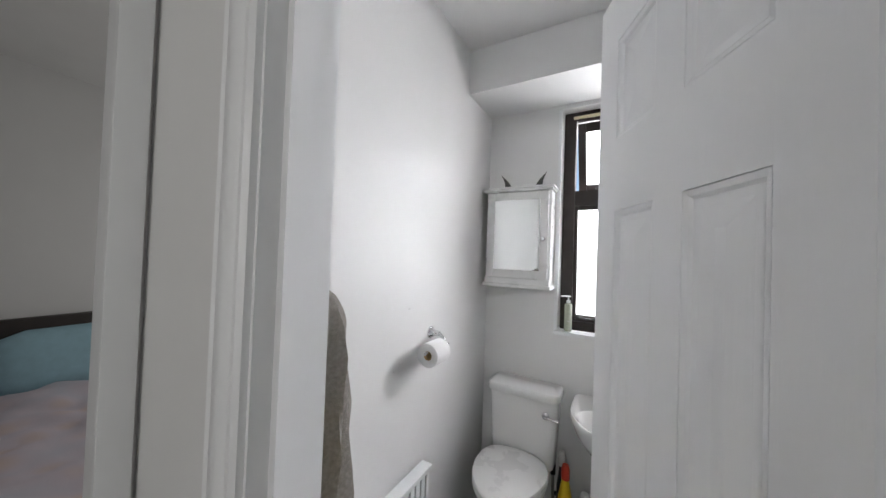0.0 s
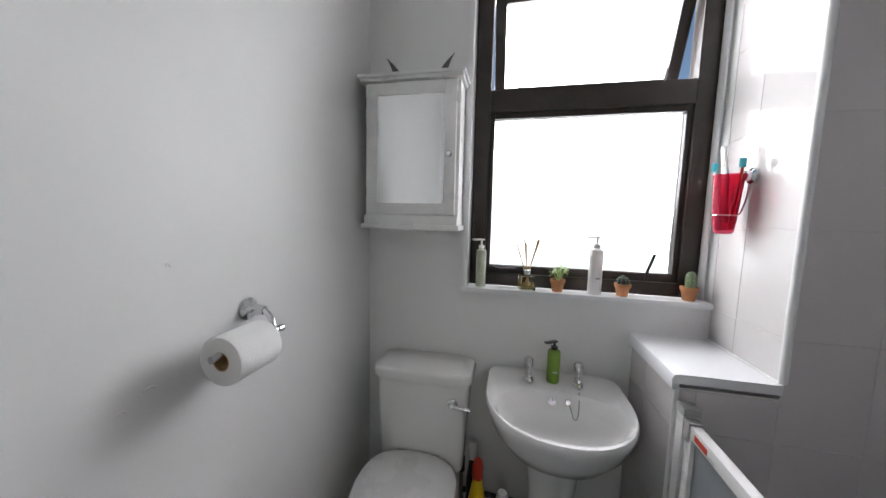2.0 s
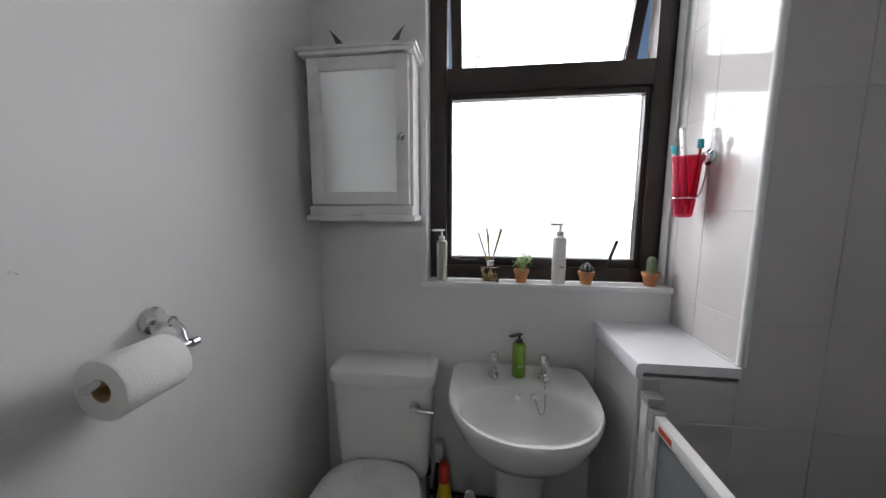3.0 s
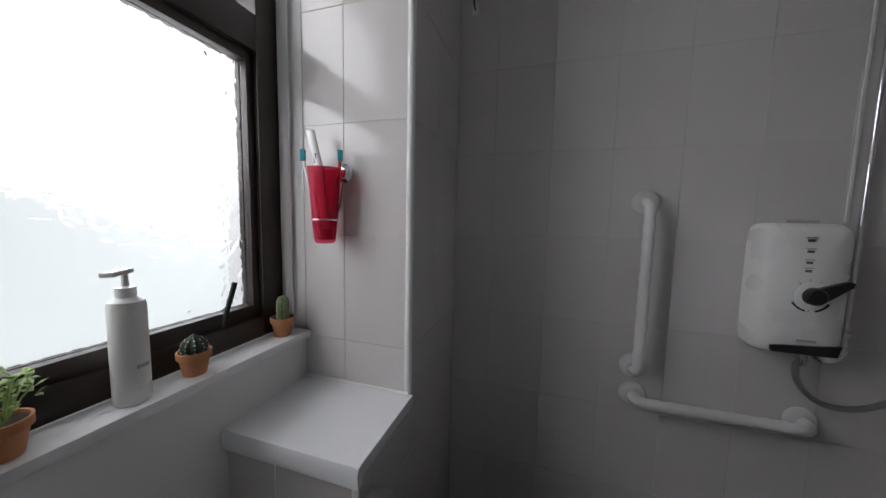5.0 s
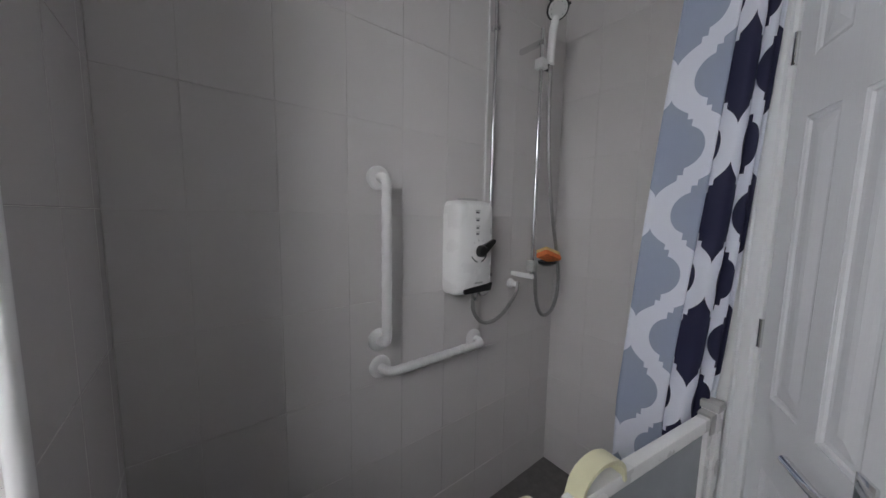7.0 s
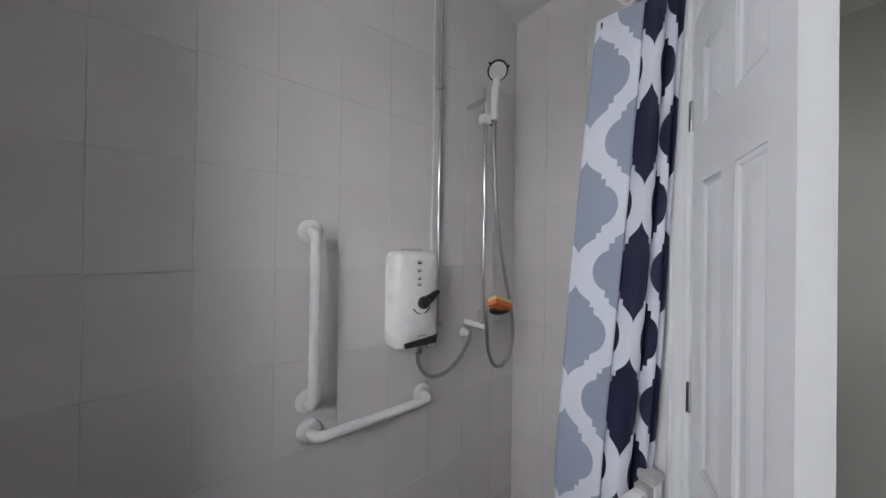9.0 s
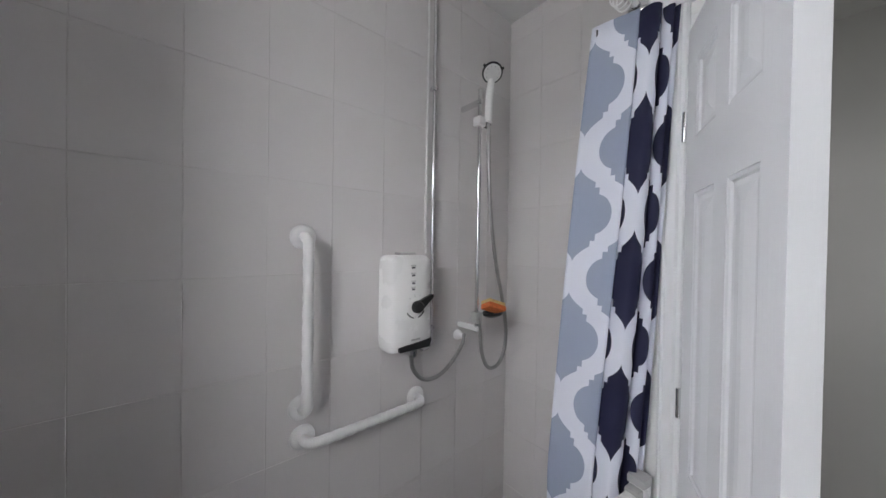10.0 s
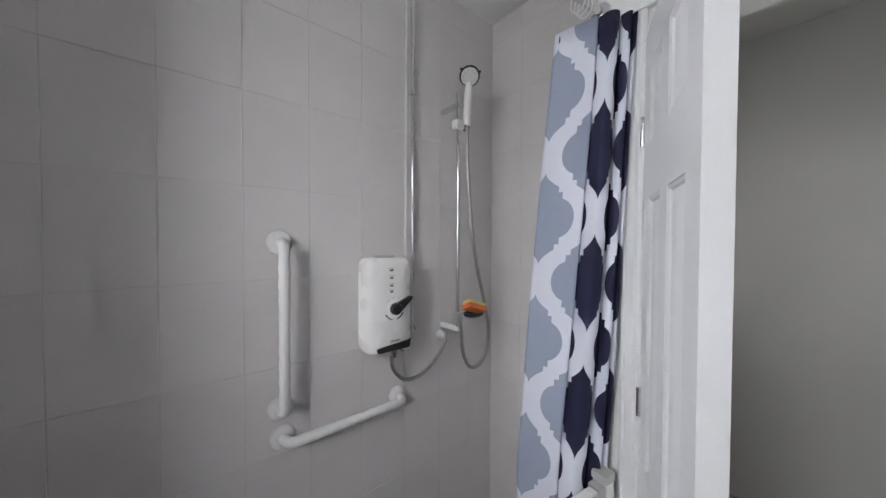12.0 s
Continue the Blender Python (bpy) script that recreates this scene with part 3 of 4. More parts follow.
def pump_bottle(name, label, x, y, z, r, h, mat, capmat, group=""):
    b = thing(name, label, "bottle", group=group)
    part("bottle", lathe([(r * 0.9, 0), (r, 0.004), (r, h * 0.80), (r * 0.93, h * 0.84), (r * 0.5, h * 0.87), (r * 0.48, h * 0.9)], 28, pose(x, y, z)), mat, b)
    pump = part("pump", lathe([(r * 0.55, h * 0.88), (r * 0.55, h * 0.95), (r * 0.2, h * 0.955), (r * 0.18, h * 1.06)], 18, pose(x, y, z)), capmat, b, "pump dispenser")
    part("nozzle", boxed(-0.009, 0.009, -0.045, 0.010, h * 1.06, h * 1.10, 0.003, pose(x, y, z, 0, 0, -55)), capmat, pump)
    part("label_print", boxed(-r * 0.35, r * 0.35, -r - 0.0006, -r + 0.002, h * 0.3, h * 0.33, 0, pose(x, y, z, 0, 0, 10)), M_GREYPL, b, "small unreadable print")
    return b


pump_bottle("soap_bottle", "green hand soap bottle with black pump on washbasin", 0.878, -0.098, 0.7165, 0.024, 0.15, M_GREENSOAP, M_BLACK)


# ---- toilet ----
def toilet():
    cx = 0.365
    t = thing("toilet", "white close-coupled toilet with closed lid", "toilet")

    def slab(w0, w1, y0, y1, z0, z1):
        def r(w, z):
            pts, n = [], 36
            for i in range(n):
                a = 2 * math.pi * i / n
                ca, sa = math.cos(a), math.sin(a)
                pts.append((cx + math.copysign(abs(ca) ** 0.28, ca) * w, (y0 + y1) / 2 + math.copysign(abs(sa) ** 0.28, sa) * (y1 - y0) / 2, z))
            return pts
        return loft([r(w0, z0), r(w1, z1)])

    t.location.z = -0.035
    part("cistern", slab(0.175, 0.195, -0.185, -0.004, 0.36, 0.725), M_CERAMIC, t)

    def lid_ring(s, z):
        pts, n = [], 36
        for i in range(n):
            a = 2 * math.pi * i / n
            ca, sa = math.cos(a), math.sin(a)
            pts.append((cx + math.copysign(abs(ca) ** 0.3, ca) * 0.207 * s, -0.1 + math.copysign(abs(sa) ** 0.3, sa) * 0.098 * s, z))
        return pts
    part("cistern_lid", loft([lid_ring(0.97, 0.725), lid_ring(1.0, 0.735), lid_ring(1.0, 0.755), lid_ring(0.98, 0.768), lid_ring(0.93, 0.773)]), M_CERAMIC, t)
    lev = part("flush_lever", lathe([(0.02, 0), (0.02, 0.008), (0.012, 0.014), (0.010, 0.022)], 18, pose(cx + 0.135, -0.187, 0.655, 90)), M_CHROME, t, "chrome flush lever")
    part("lever_arm", tube([(cx + 0.135, -0.208, 0.655), (cx + 0.17, -0.212, 0.653), (cx + 0.205, -0.21, 0.648)], 0.007, 10, smooth_steps=1), M_CHROME, lev)

    def egg(s, z, y0=-0.19, length=0.44, w=0.185):
        pts, n = [], 40
        for i in range(n):
            a = 2 * math.pi * i / n
            ca, sa = math.cos(a), math.sin(a)
            ww = w * (1 - 0.10 * max(-sa, 0))
            yc = y0 - length * 0.42
            e = 0.7 if sa > 0 else 1
            pts.append((cx + math.copysign(abs(ca) ** (0.75 if sa > 0 else 1), ca) * ww * s, yc + math.copysign(abs(sa) ** e, sa) * (length * 0.42 if sa > 0 else length * 0.58) * s, z))
        return pts
    part("bowl", loft([egg(0.62, -0.045), egg(0.60, 0.02), egg(0.55, 0.16), egg(0.72, 0.27), egg(0.93, 0.35), egg(0.97, 0.385), egg(0.95, 0.392)]), M_CERAMIC, t)
    part("seat", loft([egg(0.98, 0.393), egg(1.0, 0.398), egg(1.0, 0.408), egg(0.985, 0.412)]), M_PLASTIC, t)
    part("lid", loft([egg(0.985, 0.413), egg(1.0, 0.417), egg(1.0, 0.424), egg(0.97, 0.433), egg(0.85, 0.438), egg(0.5, 0.441)]), M_PLASTIC, t, "white plastic lid, closed")
    for x in (-0.07, 0.07):
        part("seat_hinge", lathe([(0.014, 0), (0.014, 0.035)], 14, pose(cx + x - 0.017, -0.20, 0.42, 0, 90)), M_CHROME, t)
    valve = part("fill_valve", lathe([(0.014, 0), (0.014, 0.06)], 12, pose(cx + 0.165, -0.09, 0.30)), M_BLACK, t, "dark fill valve under the cistern")
    part("supply_pipe", tube([(cx + 0.165, -0.09, 0.32), (cx + 0.165, -0.09, 0.12), (cx + 0.2, -0.03, 0.1), (cx + 0.2, -0.001, 0.1)], 0.008, 10, smooth_steps=2), M_STEEL, t)


toilet()

pipe = thing("waste_pipe", "thin dark pipe along the foot of the wall", "pipe")
part("pipe_run", tube([(0.52, -0.03, 0.12), (1.17, -0.03, 0.10)], 0.011, 10), M_BLACK, pipe)


def cleaner(name, label, x, y, body, cap, h, r, capr):
    b = thing(name, label, "bottle", group="cleaning bottles by the toilet")
    part("bottle", lathe([(r * 0.92, 0), (r, 0.01), (r, h * 0.62), (r * 0.62, h * 0.78), (r * 0.5, h * 0.84)], 24, pose(x, y, ZF)), body, b)
    part("cap", lathe([(capr, h * 0.84), (capr, h * 0.95), (capr * 0.7, h)], 20, pose(x, y, ZF)), cap, b)
    return b


cleaner("bleach_bottle", "yellow cleaner bottle with red cap on floor", 0.605, -0.16, M_YELPL, M_RED, 0.46, 0.036, 0.022)
cleaner("spray_can", "dark spray can with pale cap beside the toilet", 0.575, -0.08, M_BLACK, M_PLASTIC, 0.48, 0.026, 0.02)
zeb = cleaner("air_freshener", "pink and dark striped can standing on the floor", 0.705, -0.18, material("pink_can", (0.55, 0.16, 0.30), 0.3), M_PLASTIC, 0.36, 0.028, 0.024)
for i in range(6):
    part("stripe", tube([(0.705 + 0.0285 * math.cos(a), -0.18 + 0.0285 * math.sin(a), ZF + 0.06 + i * 0.03 + 0.012 * math.sin(3 * a)) for a in [2 * math.pi * j / 24 for j in range(25)]], 0.0035, 6), M_BLACK, zeb)


# ---- toilet roll on the west wall ----
def roll_holder():
    y0, z = -0.732, 1.062
    h = thing("toilet_roll_holder", "chrome toilet roll holder on white wall", "toilet roll holder")
    part("rose", lathe([(0.028, 0), (0.028, 0.006), (0.016, 0.016), (0.011, 0.05)], 22, pose(XL, y0 + 0.035, z + 0.045, 0, 90)), M_CHROME, h)
    part("arm", tube([(XL + 0.05, y0 + 0.035, z + 0.045), (XL + 0.075, y0 + 0.03, z + 0.03), (XL + 0.085, y0 + 0.02, z + 0.01), (XL + 0.085, y0 + 0.04, z), (XL + 0.085, y0 - 0.14, z)], 0.0075, 12, smooth_steps=1), M_CHROME, h)
    part("end_stop", lathe([(0.010, 0), (0.010, 0.014)], 14, pose(XL + 0.085, y0 + 0.05, z, 90)), M_CHROME, h)
    r = thing("toilet_roll", "white toilet paper roll on chrome holder", "toilet roll")
    bm, n = bmesh.new(), 40
    rings = []
    for rad, yy in ((0.020, 0), (0.049, 0), (0.051, 0.003), (0.051, 0.107), (0.049, 0.11), (0.020, 0.11)):
        rings.append([(XL + 0.085 + rad * math.cos(2 * math.pi * i / n), y0 - 0.12 + yy, z - 0.012 + rad * math.sin(2 * math.pi * i / n)) for i in range(n)])
    rings.append(rings[0])
    part("paper", loft(rings, False, False), M_PAPER, r)
    part("core", loft([[(XL + 0.085 + rad * math.cos(2 * math.pi * i / n), y0 - 0.119 + yy, z - 0.012 + rad * math.sin(2 * math.pi * i / n)) for i in range(n)] for rad, yy in ((0.0195, 0), (0.0195, 0.108), (0.0175, 0.108), (0.0175, 0), (0.0195, 0))], False, False), M_REED, r, "brown card core")


roll_holder()


# ---- towels, hook, radiator on the west wall ----
def hung_cloth(name, label, y, ztop, zbot, wtop, wbot, mat, seed, out=0.062):
    t = thing(name, label, "towel")
    rnd = random.Random(seed)
    bm = bmesh.new()
    nu, nv, grid = 60, 44, []
    ph = [rnd.uniform(0, 6) for _ in range(4)]
    for j in range(nv):
        q = j / (nv - 1)
        w = wtop + (wbot - wtop) * min(1, q * 1.7) ** 0.7
        row = []
        for i in range(nu):
            a = 2 * math.pi * i / nu
            fold = 0.026 * (1 - 2 * abs(math.sin(3.5 * a + ph[0] + 1.2 * q)) ** 0.7) + 0.008 * math.sin(11 * a + ph[1] - 2 * q) + 0.006 * noise.noise(Vector((math.cos(a) * 2, math.sin(a) * 2, q * 5 + seed)))
            dome = min(1, (q * 9)) ** 0.5
            rx = (0.048 + fold * min(1, q * 4)) * (0.35 + 0.65 * dome)
            row.append(bm.verts.new((XL + out + rx * math.cos(a), y + (w / 2 + 0.8 * fold) * (0.25 + 0.75 * dome) * math.sin(a), ztop - (ztop - zbot) * q + (0.02 * math.sin(2 * a + ph[2]) if j == nv - 1 else 0))))
        grid.append(row)
    for a, b in zip(grid, grid[1:]):
        for i in range(nu):
            bm.faces.new((a[i], a[(i + 1) % nu], b[(i + 1) % nu], b[i]))
    bm.faces.new(grid[0])
    bm.faces.new(grid[-1][::-1])
    part("cloth", bm, mat, t)
    return t


hung_cloth("taupe_towel", "taupe towel hanging in folds from a wall hook", -1.385, 1.37, 0.45, 0.13, 0.23, M_TOWEL, 3)
hung_cloth("yellow_towel", "bright yellow towel hanging on white wall", -1.515, 1.185, 0.5, 0.08, 0.15, M_YELLOW, 5, 0.1)
for y, z, ln in ((-0.93, 1.02, 0.022), (-0.97, 1.00, 0.014), (-0.88, 1.24, 0.010)):
    chip = thing("wall_scuff", "small raised plaster scuff on the white wall", "scuff", group="plaster scuffs")
    part("chip", tube([(XL + 0.0006, y, z), (XL + 0.0012, y + ln * 0.5, z + 0.004), (XL + 0.0006, y + ln, z - 0.002)], 0.0022, 6, smooth_steps=1), M_WALL, chip)
hook = thing("towel_hook", "white and chrome towel hook on the wall", "hook")
part("plate", boxed(XL + 0.118, XL + 0.132, -1.462, -1.442, 1.24, 1.315, 0.006), M_PLASTIC, hook)
part("peg", tube([(XL, -1.40, 1.345), (XL + 0.10, -1.44, 1.35), (XL + 0.125, -1.452, 1.31)], 0.006, 10, smooth_steps=2), M_CHROME, hook)

rad = thing("radiator", "white ribbed panel radiator under the towels", "radiator")
part("panel", boxed(XL + 0.03, XL + 0.05, -1.28, -0.76, 0.12, 0.53, 0.006), M_GLOSS, rad)
part("top_grille", boxed(XL + 0.02, XL + 0.075, -1.28, -0.76, 0.53, 0.55, 0.005), M_GLOSS, rad)
for i in range(13):
    y = -1.26 + i * 0.04
    part("rib", boxed(XL + 0.0495, XL + 0.058, y, y + 0.022, 0.14, 0.515, 0.004), M_GLOSS, rad)
for y in (-1.2, -0.85):
    part("bracket", boxed(XL - 0.001, XL + 0.031, y, y + 0.03, 0.2, 0.5), M_GLOSS, rad)


# ---- things on the window sill ----
SY = 0.022
pump_bottle("lotion_bottle", "clear pump bottle with pale liquid on white sill", 0.572, SY, WZ0, 0.022, 0.19, M_CLEARPL, M_PLASTIC)
pump_bottle("white_pump_bottle", "tall white pump bottle standing on white sill", 1.035, SY, WZ0, 0.026, 0.215, M_PLASTIC, M_PLASTIC)


def diffuser(x):
    d = thing("reed_diffuser", "square glass reed diffuser with yellow oil", "diffuser")
    bm = boxed(-0.031, 0.031, -0.031, 0.031, 0.0, 0.06, 0.006)
    b = part("bottle", bm, M_CLEAR, d)
    oil = part("oil", boxed(-0.026, 0.026, -0.026, 0.026, 0.006, 0.032, 0.004), M_OIL, d, "yellow scented oil")
    c = part("collar", lathe([(0.016, 0.06), (0.017, 0.064), (0.017, 0.084), (0.011, 0.085)], 22), M_CHROME, d, "silver collar")
    obs = [b, oil, c]
    rnd = random.Random(2)
    for k in range(5):
        a = k * 1.3 + 0.5
        obs.append(part("reed", tube([(-0.010 * math.cos(a), -0.010 * math.sin(a), 0.02), (0.050 * math.cos(a), 0.022 * math.sin(a), 0.205 + rnd.uniform(-0.01, 0.01))], 0.003, 6), M_REED, d))
    d.matrix_world = pose(x, SY, WZ0, 0, 0, 12)


diffuser(0.768)


def pot(name, label, x, r, h, top):
    p = thing(name, label, "potted plant", pose(x, SY, WZ0), group="potted plants on the sill")
    part("pot", lathe([(r * 0.68, 0), (r * 0.70, 0.002), (r * 0.92, h * 0.72), (r * 0.93, h * 0.73), (r * 1.05, h * 0.74), (r * 1.06, h), (r * 0.94, h), (r * 0.92, h * 0.88)], 26), M_TERRA, p)
    part("soil", lathe([(r * 0.9, h * 0.86), (r * 0.9, h * 0.9), (r * 0.1, h * 0.93)], 20), M_SOIL, p)
    top(p, h)
    return p


def leafy(p, h):
    rnd = random.Random(8)
    bm = bmesh.new()
    stems = bmesh.new()
    for s in range(11):
        a, lean = rnd.uniform(0, 6.28), rnd.uniform(0.005, 0.03)
        top_ = Vector((lean * math.cos(a) * 1.2, lean * math.sin(a), h + rnd.uniform(0.025, 0.07)))
        tube([(0.006 * math.cos(a), 0.006 * math.sin(a), h * 0.85), (top_.x * 0.5, top_.y * 0.5, h + 0.015), top_], 0.0014, 5, stems)
        for k in range(8):
            b, tilt = rnd.uniform(0, 6.28), rnd.uniform(-0.1, 0.9)
            base = Vector((top_.x, top_.y, top_.z - 0.006 * (k % 4)))
            d = Vector((math.cos(b) * math.cos(tilt), math.sin(b) * math.cos(tilt), math.sin(tilt)))
            side = d.cross(Vector((0, 0, 1))).normalized()
            ln, wd = rnd.uniform(0.011, 0.019), rnd.uniform(0.003, 0.0055)
            v = [bm.verts.new(base), bm.verts.new(base + d * ln * 0.5 + side * wd), bm.verts.new(base + d * ln + Vector((0, 0, -0.002))), bm.verts.new(base + d * ln * 0.5 - side * wd), bm.verts.new(base + d * ln * 0.5 + Vector((0, 0, 0.002)))]
            for i in range(4):
                bm.faces.new((v[i], v[(i + 1) % 4], v[4]))
    part("stems", stems, M_LEAF, p)
    part("leaves", bm, M_LEAF, p, "small pale green leaves", smooth=False)


def round_cactus(p, h):
    n, rings = 48, []
    for j in range(12):
        q = j / 11
        z = h * 0.86 + 0.042 * q
        r = 0.021 * math.sin(math.pi * (0.22 + 0.77 * q)) + 0.0008
        rings.append([(r * (1 + 0.13 * math.cos(9 * a)) * math.cos(a), r * (1 + 0.13 * math.cos(9 * a)) * math.sin(a), z) for a in [2 * math.pi * i / n for i in range(n)]])
    part("cactus", loft(rings), M_DARKCAC, p)
    sp = bmesh.new()
    for k in range(9):
        for j in range(2, 10, 2):
            q = j / 11
            r = 0.0235 * math.sin(math.pi * (0.22 + 0.77 * q))
            a = 2 * math.pi * k / 9
            bmesh.ops.create_icosphere(sp, subdivisions=1, radius=0.0018, matrix=Matrix.Translation((r * math.cos(a), r * math.sin(a), h * 0.86 + 0.042 * q)))
    part("spines", sp, M_SPINE, p, "white tufts of spines")


def tall_cactus(p, h):
    rings, n = [], 40
    for z, r in ((0.8, 0.014), (0.95, 0.016), (1.2, 0.0165), (1.7, 0.0165), (1.95, 0.014), (2.08, 0.008), (2.12, 0.002)):
        rings.append([(r * (1 + 0.08 * math.cos(12 * a)) * math.cos(a) + 0.002, r * (1 + 0.08 * math.cos(12 * a)) * math.sin(a), h * z) for a in [2 * math.pi * i / n for i in range(n)]])
    part("cactus", loft(rings), M_CACTUS, p)


pot("leafy_pot_plant", "small leafy plant in a terracotta pot on sill", 0.892, 0.029, 0.052, leafy)
pot("round_cactus", "dark ribbed cactus in a terracotta pot on sill", 1.14, 0.029, 0.050, round_cactus)
pot("column_cactus", "furry column cactus in a terracotta pot on sill", 1.374, 0.029, 0.053, tall_cactus)


# ---- toothbrush cup on the pier ----
def brush_cup():
    x, y = PX - 0.052, -0.112
    h = thing("cup_holder", "chrome suction cup holder on tiled pier", "holder")
    part("suction_mount", lathe([(0.026, 0), (0.025, 0.010), (0.017, 0.016), (0.016, 0.026)], 22, pose(PX, -0.142, 1.50, 0, -90)), M_CHROME, h)
    ringpts = [(x + 0.0335 * math.cos(a), y + 0.0335 * math.sin(a), 1.375) for a in [2 * math.pi * i / 32 for i in range(33)]]
    part("ring", tube(ringpts, 0.0025, 8), M_CHROME, h)
    part("bracket_wire", tube([(x + 0.034, y, 1.375), (PX - 0.012, y - 0.01, 1.385), (PX - 0.006, -0.132, 1.44), (PX - 0.012, -0.142, 1.50)], 0.0025, 8, smooth_steps=2), M_CHROME, h)
    c = thing("toothbrush_cup", "translucent pink plastic cup held by chrome ring", "cup")
    part("cup", lathe([(0.004, 1.312), (0.022, 1.314), (0.027, 1.322), (0.031, 1.36), (0.041, 1.505), (0.0415, 1.508), (0.0385, 1.505), (0.028, 1.36), (0.022, 1.325), (0.004, 1.322)], 32, pose(x, y, 0)), M_PINK, c)
    for nm, label, dx, dy, tx, ty, top, mat, head in (("toothbrush", "teal and white toothbrush in pink cup", 0.0, 0.012, -0.012, 0.056, 1.54, M_PLASTIC, M_TEAL),
                                                     ("toothbrush", "teal and pink toothbrush in pink cup", 0.01, -0.01, 0.012, -0.040, 1.54, M_RED, M_TEAL)):
        b = thing(nm, label, "toothbrush", group="toothbrushes")
        part("stem", tube([(x + dx, y + dy, 1.33), (x + tx, y + ty, top - 0.01)], 0.0042, 8), mat, b)
        part("bristles", boxed(-0.010, 0.006, -0.006, 0.006, -0.014, 0.014, 0.002, pose(x + tx, y + ty, top, 0, 0, 30)), head, b, "teal bristles")
    tp = thing("toothpaste_tube", "white toothpaste tube leaning in pink cup", "toothpaste")
    part("tube_body", loft([[(x - 0.002 + w * math.cos(a) * 0.5, y + 0.004 + s + w * math.sin(a), z) for a in [2 * math.pi * i / 14 for i in range(14)]] for w, s, z in ((0.014, -0.012, 1.35), (0.014, 0.010, 1.50), (0.0125, 0.036, 1.605), (0.004, 0.037, 1.607))]), M_PLASTIC, tp)
    part("print", boxed(-0.0085, -0.0070, -0.004, 0.004, 1.52, 1.545, 0, pose(x, y + 0.022, 0)), M_PRINT, tp, "dark unreadable lettering")


brush_cup()


# ---- shower ----
def grab_rail(label, a, b):
    g = thing("grab_rail", label, "grab rail", group="grab rails in the shower")
    a, b = Vector(a), Vector(b)
    d = (b - a).normalized()
    off = Vector((-0.065, 0, 0))
    pts = [a, a + off * 0.6, a + off * 0.95 + d * 0.014, a + off + d * 0.035]
    n = 60
    run = [(a + off + d * 0.045).lerp(b + off - d * 0.045, i / n) for i in range(n + 1)]
    bm = tube(pts + [run[0]], 0.0165, 14, smooth_steps=1)
    tube(run, 0.0165, 14, bm, 0.07, 9)
    tube([run[-1], b + off - d * 0.035, b + off * 0.95 - d * 0.014, b + off * 0.6, b], 0.0165, 14, bm, smooth_steps=1)
    part("bar", bm, M_RAIL, g)
    for p in (a, b):
        part("rose", lathe([(0.040, 0), (0.040, 0.008), (0.034, 0.016), (0.020, 0.019)], 26, pose(p.x, p.y, p.z, 0, -90)), M_RAIL, g)
    return g


TX = XR - 0.007
grab_rail("white fluted plastic grab rail fixed upright on tiles", (TX, -0.98, 0.895), (TX, -0.98, 1.455))
grab_rail("white fluted plastic grab rail fixed level on tiles", (TX, -0.985, 0.795), (TX, -1.44, 0.795))


def text_mesh(body, size):
    cu = bpy.data.curves.new("text", "FONT")
    cu.body, cu.size, cu.extrude = body, size, 0.0003
    cu.align_x = "CENTER"
    ob = bpy.data.objects.new("text", cu)
    me = bpy.data.meshes.new_from_object(ob)
    bm = bmesh.new()
    bm.from_mesh(me)
    bpy.data.objects.remove(ob)
    return bm


